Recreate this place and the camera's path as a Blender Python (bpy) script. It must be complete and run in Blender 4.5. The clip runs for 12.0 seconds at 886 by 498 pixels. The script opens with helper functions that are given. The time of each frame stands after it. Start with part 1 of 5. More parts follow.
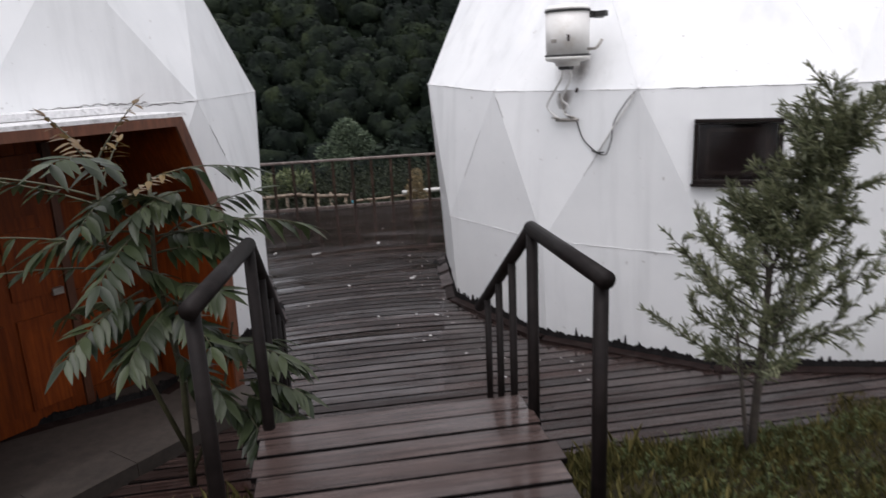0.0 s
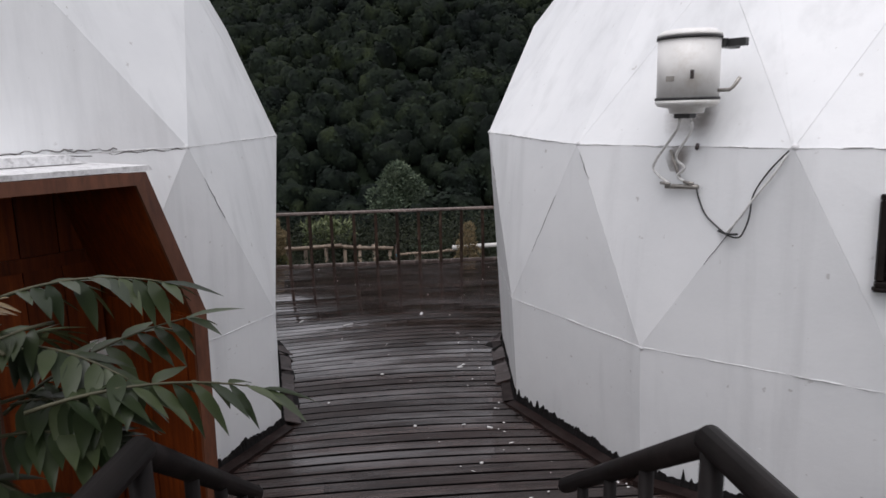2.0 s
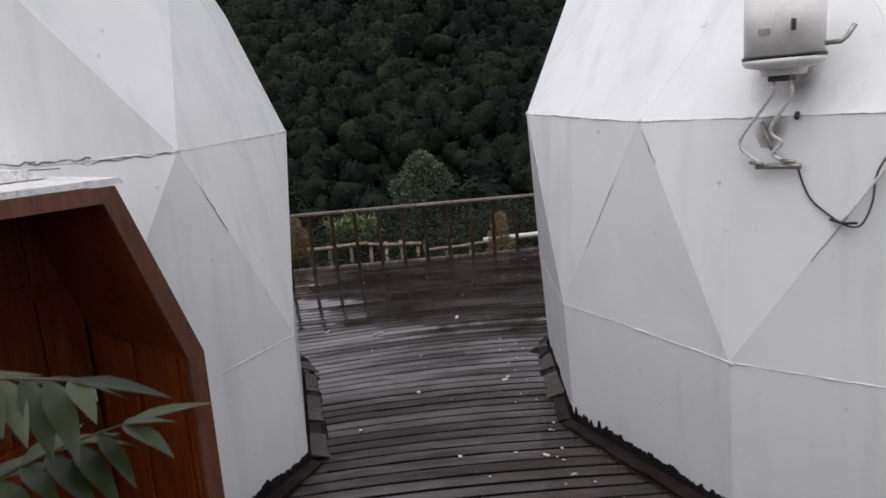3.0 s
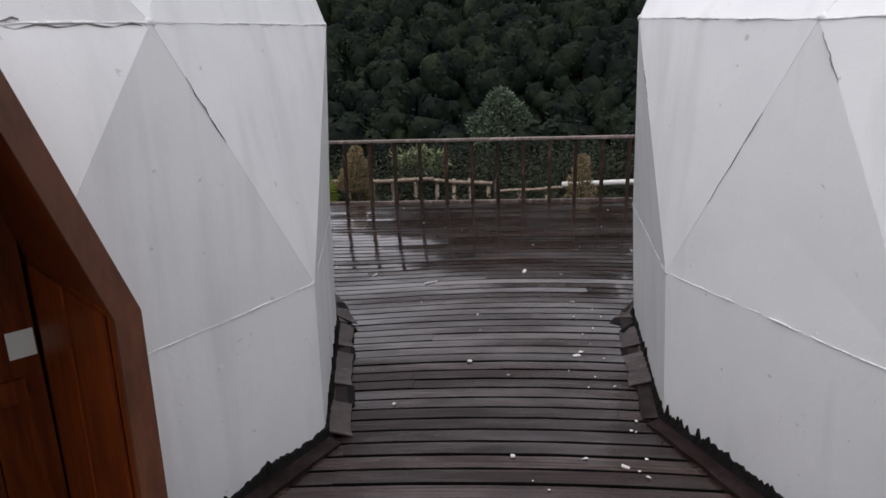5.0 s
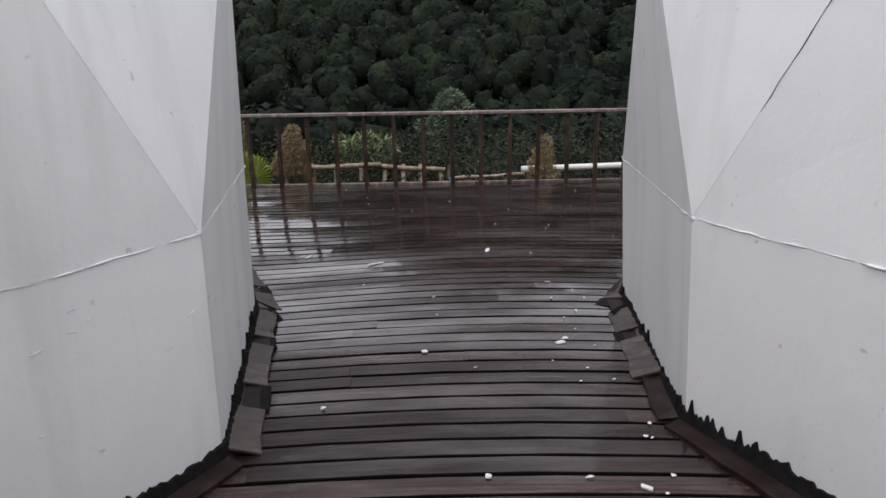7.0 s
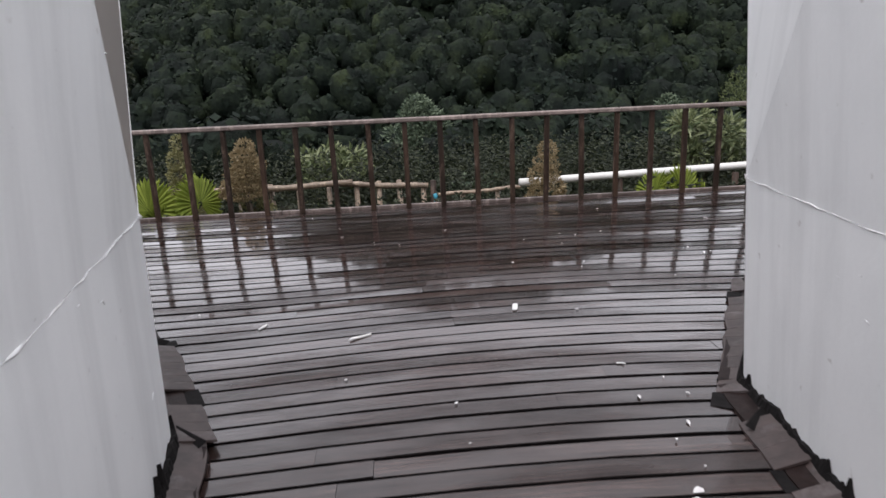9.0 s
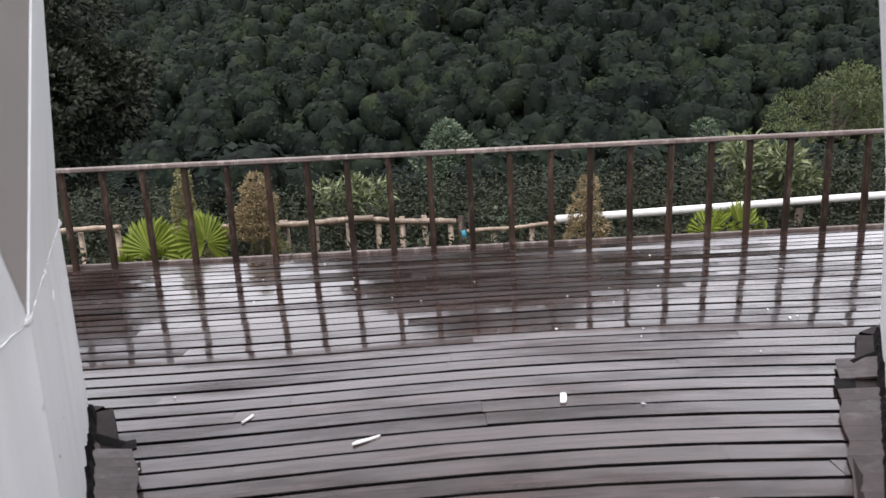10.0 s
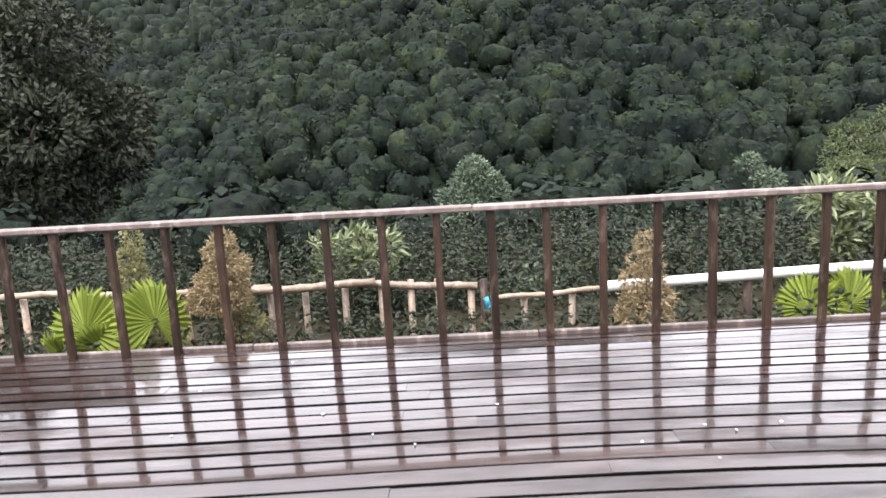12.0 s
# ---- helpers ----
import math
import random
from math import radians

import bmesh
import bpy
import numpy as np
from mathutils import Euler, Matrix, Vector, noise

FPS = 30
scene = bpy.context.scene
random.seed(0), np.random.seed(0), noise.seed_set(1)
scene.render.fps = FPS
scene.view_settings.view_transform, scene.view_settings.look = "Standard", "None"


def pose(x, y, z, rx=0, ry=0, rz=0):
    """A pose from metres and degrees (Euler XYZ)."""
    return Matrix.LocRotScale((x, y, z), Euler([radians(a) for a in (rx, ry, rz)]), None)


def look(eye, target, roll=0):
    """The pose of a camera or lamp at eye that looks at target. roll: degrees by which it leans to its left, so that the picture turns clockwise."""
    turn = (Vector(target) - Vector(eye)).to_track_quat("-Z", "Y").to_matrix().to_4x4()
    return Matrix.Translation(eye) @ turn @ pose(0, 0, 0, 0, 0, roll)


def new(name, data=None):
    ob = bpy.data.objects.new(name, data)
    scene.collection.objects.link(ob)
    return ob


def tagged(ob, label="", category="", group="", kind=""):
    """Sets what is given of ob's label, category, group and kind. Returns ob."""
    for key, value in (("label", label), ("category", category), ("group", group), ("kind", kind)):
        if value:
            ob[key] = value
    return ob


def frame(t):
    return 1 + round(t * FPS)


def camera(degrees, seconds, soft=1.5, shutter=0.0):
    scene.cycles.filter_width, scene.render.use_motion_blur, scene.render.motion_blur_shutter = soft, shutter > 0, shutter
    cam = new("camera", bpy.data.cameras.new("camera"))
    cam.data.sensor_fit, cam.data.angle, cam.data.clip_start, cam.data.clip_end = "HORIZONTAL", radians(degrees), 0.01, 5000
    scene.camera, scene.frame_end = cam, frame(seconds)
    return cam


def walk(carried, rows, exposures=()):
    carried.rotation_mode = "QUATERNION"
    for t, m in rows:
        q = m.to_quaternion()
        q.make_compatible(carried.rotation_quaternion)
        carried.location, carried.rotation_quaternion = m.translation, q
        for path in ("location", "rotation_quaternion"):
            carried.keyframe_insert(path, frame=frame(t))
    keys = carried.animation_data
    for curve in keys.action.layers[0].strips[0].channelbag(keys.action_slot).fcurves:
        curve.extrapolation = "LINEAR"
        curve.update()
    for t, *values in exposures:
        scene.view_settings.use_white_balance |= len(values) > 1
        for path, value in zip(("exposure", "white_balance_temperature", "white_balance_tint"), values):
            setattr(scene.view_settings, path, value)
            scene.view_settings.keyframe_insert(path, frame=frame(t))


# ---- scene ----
cam = camera(64.8, 12.0, soft=1.5, shutter=0.3)
PATH = [
    (0, (-0.421, -0.508, 2.481), (-0.121, 1.406, 1.986), -2.6),
    (0.5, (-0.349, -0.108, 2.488), (-0.205, 1.844, 2.076), -1.2),
    (1, (-0.343, 0.351, 2.477), (-0.072, 2.298, 2.112), -1.3),
    (1.5, (-0.307, 0.726, 2.485), (0.002, 2.672, 2.145), -3.7),
    (2, (-0.246, 1.113, 2.488), (-0.077, 3.07, 2.114), -1.3),
    (2.5, (-0.25, 1.551, 2.466), (-0.11, 3.49, 1.997), -2.3),
    (3, (-0.265, 1.883, 2.462), (-0.173, 3.84, 2.057), -4.6),
    (3.5, (-0.211, 2.198, 2.377), (-0.345, 4.167, 2.05), -1.1),
    (5.5, (-0.187, 3.237, 2.071), (-0.29, 5.142, 1.471), -2.0),
    (6, (-0.252, 3.46, 1.879), (-0.173, 5.375, 1.306), -2.4),
    (6.5, (-0.255, 3.723, 1.778), (-0.256, 5.631, 1.178), -0.7),
    (7, (-0.238, 4.015, 1.609), (-0.216, 5.943, 1.076), -0.9),
    (9, (-0.45, 5.741, 1.47), (-0.337, 7.669, 0.953), -2.5),
    (9.5, (-0.39, 6.192, 1.498), (-0.313, 8.141, 1.056), -2.4),
    (10, (-0.396, 6.618, 1.492), (-0.36, 8.566, 1.041), -2.7),
    (10.5, (-0.392, 7.03, 1.514), (-0.276, 8.985, 1.108), -3.5),
    (11, (-0.305, 7.461, 1.522), (-0.431, 9.423, 1.159), -1.5),
    (11.5, (-0.264, 7.94, 1.474), (-0.268, 9.902, 1.084), -2.1),
    (12, (-0.233, 8.361, 1.473), (-0.275, 10.33, 1.122), -3.2),
]
EXPOSURES = [(0, 1.33, 6350, 15), (1.5, 1.1, 6350, 15), (3.0, 1.07, 6350, 15), (7.0, 1.5, 6350, 15), (9.0, 1.9, 6350, 15), (9.5, 2.08, 6350, 15), (10.5, 2.68, 6350, 15), (11.0, 3.1, 6350, 15), (12.0, 3.35, 6350, 15)]
walk(cam, [(t, look(eye, target, roll)) for t, eye, target, roll in PATH], exposures=EXPOSURES)

# ---- light ----
world = bpy.data.worlds.new("overcast_sky")
scene.world = world
world.use_nodes = True
wn = world.node_tree
sky = wn.nodes.new("ShaderNodeTexSky")
sky.sky_type, sky.sun_disc = "NISHITA", False
sky.sun_elevation, sky.sun_rotation = radians(69), radians(204)
sky.air_density, sky.dust_density, sky.ozone_density = 1.0, 3.0, 1.0
pale = wn.nodes.new("ShaderNodeHueSaturation")
pale.inputs["Saturation"].default_value = 0.13
wn.links.new(sky.outputs[0], pale.inputs["Color"])
cloud = wn.nodes.new("ShaderNodeMix")
cloud.data_type = "RGBA"
cloud.inputs[0].default_value = 0.4
cloud.inputs[7].default_value = (4.4, 4.4, 4.45, 1)
wn.links.new(pale.outputs[0], cloud.inputs[6])
wn.links.new(cloud.outputs[2], wn.nodes["Background"].inputs["Color"])
wn.nodes["Background"].inputs["Strength"].default_value = 0.088

sun = new("sun", bpy.data.lights.new("sun", "SUN"))
sun.data.energy, sun.data.angle, sun.data.color = 0.40, radians(50), (1.0, 0.97, 0.95)
sun.matrix_world = look((-2.5, -5.5, 16), (0, 0, 0))


# ---- materials ----
def shader(name, rough=0.6, metal=0.0, coat=0.0, coat_rough=0.1, spec=0.5):
    m = bpy.data.materials.new(name)
    m.use_nodes = True
    b = m.node_tree.nodes["Principled BSDF"]
    b.inputs["Roughness"].default_value = rough
    b.inputs["Metallic"].default_value = metal
    b.inputs["Coat Weight"].default_value = coat
    b.inputs["Coat Roughness"].default_value = coat_rough
    b.inputs["Specular IOR Level"].default_value = spec
    return m, m.node_tree, b


def node(tree, kind, **values):
    n = tree.nodes.new(kind)
    for key, value in values.items():
        n.inputs[key].default_value = value
    return n


def coords(tree, scale=(1, 1, 1), space="Object", rand=0.0):
    """Object coordinates, scaled, and shifted by each object's own random number."""
    tc = tree.nodes.new("ShaderNodeTexCoord")
    mp = tree.nodes.new("ShaderNodeMapping")
    mp.inputs["Scale"].default_value = scale
    tree.links.new(tc.outputs[space], mp.inputs["Vector"])
    if rand:
        info = tree.nodes.new("ShaderNodeObjectInfo")
        mul = tree.nodes.new("ShaderNodeMath")
        mul.operation = "MULTIPLY"
        mul.inputs[1].default_value = rand
        tree.links.new(info.outputs["Random"], mul.inputs[0])
        tree.links.new(mul.outputs[0], mp.inputs["Location"])
    return mp.outputs[0]


def noise_tex(tree, vec, scale, detail=6, rough=0.6):
    n = node(tree, "ShaderNodeTexNoise", Scale=scale, Detail=detail, Roughness=rough)
    tree.links.new(vec, n.inputs["Vector"])
    return n.outputs["Fac"]


def ramp(tree, fac, stops):
    r = tree.nodes.new("ShaderNodeValToRGB")
    while len(r.color_ramp.elements) < len(stops):
        r.color_ramp.elements.new(0.5)
    for e, (p, c) in zip(r.color_ramp.elements, stops):
        e.position = p
        e.color = (*c, 1) if isinstance(c, tuple) else (c, c, c, 1)
    tree.links.new(fac, r.inputs[0])
    return r.outputs[0]


def mix(tree, fac, a, b, mode="MIX"):
    m = tree.nodes.new("ShaderNodeMix")
    m.data_type, m.blend_type = "RGBA", mode
    for value, slot in ((fac, 0), (a, 6), (b, 7)):
        if isinstance(value, (int, float)):
            m.inputs[slot].default_value = value if slot == 0 else (value, value, value, 1)
        elif isinstance(value, tuple):
            m.inputs[slot].default_value = (*value, 1)
        else:
            tree.links.new(value, m.inputs[slot])
    return m.outputs[2]


def bump(tree, b, height, strength, distance=0.01):
    n = node(tree, "ShaderNodeBump", Strength=strength, Distance=distance)
    tree.links.new(height, n.inputs["Height"])
    tree.links.new(n.outputs[0], b.inputs["Normal"])


def wood(name, dark, light, rough, grain=(2, 30, 30), coat=0.0, wet=0.0, streak=1.0, blotch=0.0):
    """Grained timber; boards differ by their own random number; wet gives glossy patches."""
    m, t, b = shader(name, rough, coat=coat)
    v = coords(t, grain, rand=37.0)
    g = noise_tex(t, v, 1.6 * streak, 8, 0.65)
    c = ramp(t, g, [(0.3, dark), (0.7, light)])
    info = t.nodes.new("ShaderNodeObjectInfo")
    tone = ramp(t, info.outputs["Random"], [(0.0, 0.62), (0.5, 0.95), (1.0, 1.25)])
    c = mix(t, 1.0, c, tone, "MULTIPLY")
    big = noise_tex(t, coords(t, rand=11.0), 2.2, 4, 0.6)
    c = mix(t, ramp(t, big, [(0.42, 0.0), (0.68, 0.55)]), c, dark)
    if blotch:
        worn = noise_tex(t, coords(t, (9, 9, 3.5), rand=53.0), 1.3, 8, 0.72)
        c = mix(t, ramp(t, worn, [(0.52, 0.0), (0.66, blotch)]), c, tuple(0.04 + q * 1.9 for q in light))
        c = mix(t, ramp(t, worn, [(0.30, blotch), (0.42, 0.0)]), c, tuple(q * 0.35 for q in dark))
    t.links.new(c, b.inputs["Base Color"])
    if wet:
        geo = t.nodes.new("ShaderNodeNewGeometry")
        mp = t.nodes.new("ShaderNodeMapping")
        mp.inputs["Scale"].default_value = (0.5, 2.4, 1.0)
        t.links.new(geo.outputs["Position"], mp.inputs["Vector"])
        pool = noise_tex(t, mp.outputs[0], 1.1, 8, 0.68)
        # the open deck past the domes lies under the rain and holds more water
        sep = t.nodes.new("ShaderNodeSeparateXYZ")
        t.links.new(geo.outputs["Position"], sep.inputs[0])
        rain = t.nodes.new("ShaderNodeMapRange")
        rain.inputs["From Min"].default_value, rain.inputs["From Max"].default_value = 7.4, 9.8
        rain.inputs["To Min"].default_value, rain.inputs["To Max"].default_value = -0.03, 0.095
        t.links.new(sep.outputs["Y"], rain.inputs["Value"])
        add = t.nodes.new("ShaderNodeMath")
        t.links.new(pool, add.inputs[0])
        t.links.new(rain.outputs[0], add.inputs[1])
        own = t.nodes.new("ShaderNodeMapRange")
        own.inputs["To Min"].default_value, own.inputs["To Max"].default_value = -0.025, 0.025
        t.links.new(t.nodes.new("ShaderNodeObjectInfo").outputs["Random"], own.inputs["Value"])
        each = t.nodes.new("ShaderNodeMath")
        t.links.new(add.outputs[0], each.inputs[0])
        t.links.new(own.outputs[0], each.inputs[1])
        pool = each.outputs[0]
        r = ramp(t, pool, [(0.36, rough), (0.52, rough * 0.6), (0.62, wet)])
        t.links.new(r, b.inputs["Roughness"])
        r = ramp(t, pool, [(0.36, rough * 0.8), (0.50, rough * 0.4), (0.60, wet)])
        t.links.new(r, b.inputs["Coat Roughness"])
        t.links.new(ramp(t, pool, [(0.36, coat * 0.12), (0.50, coat * 0.6), (0.62, coat)]), b.inputs["Coat Weight"])
        b.inputs["Specular IOR Level"].default_value = 0.16
        fine = mix(t, ramp(t, pool, [(0.5, 1.0), (0.64, 0.12)]), 0.5, g)
        bump(t, b, fine, 0.6, 0.006)
    else:
        bump(t, b, g, 0.4, 0.004)
    return m


def plain(name, color, rough=0.6, vary=0.25, scale=6.0, metal=0.0, bumps=0.15, coat=0.0, dirt=None):
    m, t, b = shader(name, rough, metal, coat)
    v = coords(t, rand=17.0)
    n = noise_tex(t, v, scale, 7, 0.65)
    low = tuple(c * (1 - vary) for c in color)
    high = tuple(min(1.0, c * (1 + vary)) for c in color)
    c = ramp(t, n, [(0.3, low), (0.7, high)])
    if dirt:
        d = noise_tex(t, v, scale * 0.35, 8, 0.75)
        c = mix(t, ramp(t, d, [(0.52, 0.0), (0.72, 0.8)]), c, dirt)
    t.links.new(c, b.inputs["Base Color"])
    bump(t, b, n, bumps, 0.004)
    return m


def foliage(name, dark, light, rough=0.5, trans=0.25, island=True):
    m, t, b = shader(name, rough)
    src = t.nodes.new("ShaderNodeNewGeometry").outputs["Random Per Island"] if island else t.nodes.new("ShaderNodeObjectInfo").outputs["Random"]
    c = ramp(t, src, [(0.0, dark), (0.55, tuple((x + y) / 2 for x, y in zip(dark, light))), (1.0, light)])
    n = noise_tex(t, coords(t), 9.0, 3)
    c = mix(t, ramp(t, n, [(0.3, 0.0), (0.75, 0.35)]), c, dark)
    t.links.new(c, b.inputs["Base Color"])
    if trans:
        tr = t.nodes.new("ShaderNodeBsdfTranslucent")
        t.links.new(c, tr.inputs["Color"])
        sh = t.nodes.new("ShaderNodeMixShader")
        sh.inputs[0].default_value = trans
        t.links.new(b.outputs[0], sh.inputs[1])
        t.links.new(tr.outputs[0], sh.inputs[2])
        t.links.new(sh.outputs[0], t.nodes["Material Output"].inputs["Surface"])
    return m


def white_paint(name):
    """Thick white roof paint with brush relief, faint patches and rain streaks."""
    m, t, b = shader(name, 0.42)
    v = coords(t)
    soft = noise_tex(t, v, 1.3, 6, 0.6)
    c = ramp(t, soft, [(0.3, (0.765, 0.778, 0.782)), (0.65, (0.84, 0.85, 0.85))])
    run = noise_tex(t, coords(t, (3.6, 3.6, 0.32)), 1.0, 5, 0.6)
    c = mix(t, ramp(t, run, [(0.50, 0.0), (0.76, 0.40)]), c, (0.50, 0.51, 0.51))
    spot = noise_tex(t, v, 17.0, 3, 0.5)
    c = mix(t, ramp(t, spot, [(0.71, 0.0), (0.76, 0.55)]), c, (0.42, 0.40, 0.38))
    t.links.new(c, b.inputs["Base Color"])
    h = noise_tex(t, v, 7.0, 8, 0.7)
    bump(t, b, h, 0.28, 0.012)
    return m


def stain_film(name, color):
    """A dirty film that thins out to nothing at its uneven edge."""
    m, t, b = shader(name, 0.7)
    b.inputs["Base Color"].default_value = (*color, 1)
    tc = t.nodes.new("ShaderNodeTexCoord")
    mp = t.nodes.new("ShaderNodeMapping")
    mp.inputs["Location"].default_value = (-1.0, -1.0, 0.0)
    mp.inputs["Scale"].default_value = (2.0, 2.0, 0.0)
    t.links.new(tc.outputs["Generated"], mp.inputs["Vector"])
    ball_ = t.nodes.new("ShaderNodeTexGradient")
    ball_.gradient_type = "SPHERICAL"
    t.links.new(mp.outputs[0], ball_.inputs["Vector"])
    n = noise_tex(t, coords(t, (14, 5, 14)), 1.0, 7, 0.7)
    mul = t.nodes.new("ShaderNodeMath")
    mul.operation = "MULTIPLY"
    t.links.new(ball_.outputs["Fac"], mul.inputs[0])
    t.links.new(n, mul.inputs[1])
    fac = ramp(t, mul.outputs[0], [(0.08, 0.0), (0.45, 0.6)])
    clear = t.nodes.new("ShaderNodeBsdfTransparent")
    sh = t.nodes.new("ShaderNodeMixShader")
    t.links.new(fac, sh.inputs[0])
    t.links.new(clear.outputs[0], sh.inputs[1])
    t.links.new(b.outputs[0], sh.inputs[2])
    t.links.new(sh.outputs[0], t.nodes["Material Output"].inputs["Surface"])
    return m


def clear_sheet(name, tint=(0.9, 0.9, 0.88), rough=0.05):
    m, t, b = shader(name, rough)
    b.inputs["Base Color"].default_value = (*tint, 1)
    b.inputs["Transmission Weight"].default_value = 1.0
    b.inputs["IOR"].default_value = 1.2
    return m


M_WHITE = white_paint("white_roof_paint")
M_CAULK = plain("white_sealant", (0.72, 0.72, 0.72), 0.5, 0.2, 30.0, bumps=0.6, dirt=(0.10, 0.09, 0.09))
M_FELT = plain("black_bitumen_felt", (0.009, 0.008, 0.008), 0.75, 0.5, 24.0, bumps=0.8)
M_CRACK = plain("grimy_crack", (0.13, 0.12, 0.115), 0.8, 0.4, 30.0)
M_STEM = plain("green_brown_stems", (0.055, 0.052, 0.025), 0.6, 0.3, 20.0)
M_DECK = wood("wet_deck_timber", (0.0078, 0.0048, 0.0041), (0.068, 0.0435, 0.038), 0.33, (1.0, 40, 40), wet=0.05, coat=1.0)
# near black: shade of the gaps between boards put into their sides
M_EDGE = plain("gap_shade_board_edge", (0.0045, 0.0035, 0.0035), 0.8, 0.4, 20.0)
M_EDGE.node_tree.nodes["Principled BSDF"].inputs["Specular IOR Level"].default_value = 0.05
M_STEP = wood("wet_pale_timber", (0.026, 0.017, 0.015), (0.105, 0.074, 0.066), 0.34, (1.2, 24, 24), wet=0.06, coat=0.8)
M_FENCE = wood("weathered_brown_timber", (0.013, 0.007, 0.004), (0.056, 0.032, 0.020), 0.6, (22, 22, 1.5), blotch=0.6)
M_FENCE.node_tree.nodes["Principled BSDF"].inputs["Specular IOR Level"].default_value = 0.25
M_RAILTOP = wood("weathered_handrail_timber", (0.07, 0.05, 0.042), (0.22, 0.175, 0.155), 0.5, (1.5, 22, 22), blotch=0.5)
M_JOIST = wood("dark_joist_timber", (0.012, 0.009, 0.008), (0.03, 0.022, 0.02), 0.8)
M_POLE = plain("dark_stained_pole", (0.010, 0.0075, 0.007), 0.5, 0.45, 14.0, bumps=0.5)
M_POLE.node_tree.nodes["Principled BSDF"].inputs["Specular IOR Level"].default_value = 0.14
M_DOOR = wood("orange_varnished_timber", (0.080, 0.015, 0.003), (0.25, 0.054, 0.008), 0.5, (20, 20, 1.4))
M_DOOR.node_tree.nodes["Principled BSDF"].inputs["Specular IOR Level"].default_value = 0.2
M_DOORTRIM = wood("red_brown_trim_timber", (0.070, 0.024, 0.012), (0.18, 0.066, 0.032), 0.5, (14, 14, 3))
M_STONE = plain("grey_step_stone", (0.042, 0.033, 0.027), 0.8, 0.3, 12.0, bumps=0.5, dirt=(0.020, 0.017, 0.014))
M_ENAMEL = plain("cream_enamel", (0.84, 0.83, 0.80), 0.4, 0.06, 7.0, bumps=0.1, dirt=(0.58, 0.52, 0.44))
M_BLACK = plain("black_rubber", (0.02, 0.02, 0.02), 0.5, 0.3)
M_HOSE = plain("braided_hose", (0.66, 0.66, 0.64), 0.4, 0.2, 60.0, bumps=0.4)
M_BRASS = plain("dull_metal", (0.35, 0.33, 0.30), 0.4, 0.3, 20.0, metal=0.8)
M_RUST = plain("rusty_flashing", (0.045, 0.031, 0.028), 0.5, 0.5, 9.0, bumps=0.5, dirt=(0.16, 0.145, 0.145))
M_APRON = plain("worn_red_brown_strip", (0.015, 0.009, 0.008), 0.5, 0.5, 14.0, bumps=0.6, dirt=(0.045, 0.036, 0.034))
M_FRAME = plain("dark_window_frame", (0.010, 0.007, 0.006), 0.6, 0.4, 20.0, dirt=(0.035, 0.026, 0.022))
M_SASH = plain("dull_brown_sash", (0.026, 0.017, 0.015), 0.6, 0.5, 12.0)
M_PAPER = plain("white_paper", (0.75, 0.74, 0.70), 0.7, 0.05, 8.0)
M_DARK = plain("dark_interior", (0.035, 0.028, 0.026), 0.8, 0.3, 3.0)
M_CURTAIN = plain("brown_curtain", (0.013, 0.008, 0.008), 0.8, 0.25, 3.0)
M_BAMBOO = wood("pale_bamboo", (0.11, 0.076, 0.050), (0.32, 0.245, 0.175), 0.5, (6, 30, 30), blotch=0.4)
M_PIPE = plain("white_plastic_pipe", (0.62, 0.61, 0.58), 0.35, 0.06, 6.0)
M_BLUE = plain("faded_blue_rope", (0.03, 0.22, 0.30), 0.6, 0.3, 20.0)
for dull in (M_FRAME, M_SASH, M_CURTAIN, M_FELT, M_APRON):
    dull.node_tree.nodes["Principled BSDF"].inputs["Specular IOR Level"].default_value = 0.12
M_GLASS = clear_sheet("window_glass", (0.75, 0.75, 0.75), 0.03)
M_STAIN = stain_film("brown_grime", (0.16, 0.125, 0.10))
M_SHEET = clear_sheet("clear_plastic_sheet", (0.58, 0.54, 0.51), 0.3)
M_SHEET.node_tree.nodes["Principled BSDF"].inputs["Transmission Weight"].default_value = 0.55
M_CHIP = plain("white_paint_chips", (0.60, 0.59, 0.58), 0.6, 0.15, 30.0)
M_BARK = plain("grey_brown_bark", (0.11, 0.085, 0.065), 0.85, 0.45, 25.0, bumps=0.9)
M_TWIG = plain("dark_twig_bark", (0.040, 0.032, 0.025), 0.85, 0.45, 25.0, bumps=0.9)
M_GRASS = foliage("grass_blades", (0.032, 0.034, 0.009), (0.19, 0.16, 0.055), 0.7)
M_GRASS.node_tree.nodes["Principled BSDF"].inputs["Specular IOR Level"].default_value = 0.2
M_LEAF = foliage("pinnate_leaves", (0.014, 0.024, 0.009), (0.076, 0.096, 0.044), 0.36)
M_LEAF.node_tree.nodes["Principled BSDF"].inputs["Specular IOR Level"].default_value = 0.42
M_LEAFRED = foliage("young_red_leaves", (0.13, 0.075, 0.03), (0.24, 0.17, 0.07), 0.4)
M_NEEDLE = foliage("fine_sapling_leaves", (0.070, 0.085, 0.040), (0.25, 0.26, 0.15), 0.45)
M_OLIVE = foliage("dark_olive_leaves", (0.005, 0.008, 0.004), (0.042, 0.050, 0.026), 0.65, 0.1)
M_OLIVE.node_tree.nodes["Principled BSDF"].inputs["Specular IOR Level"].default_value = 0.3
M_MIDTREE = foliage("blue_green_leaves", (0.028, 0.050, 0.028), (0.155, 0.195, 0.120), 0.7, 0.15)
M_YELLOW = foliage("yellow_green_leaves", (0.04, 0.060, 0.016), (0.115, 0.135, 0.048), 0.65)
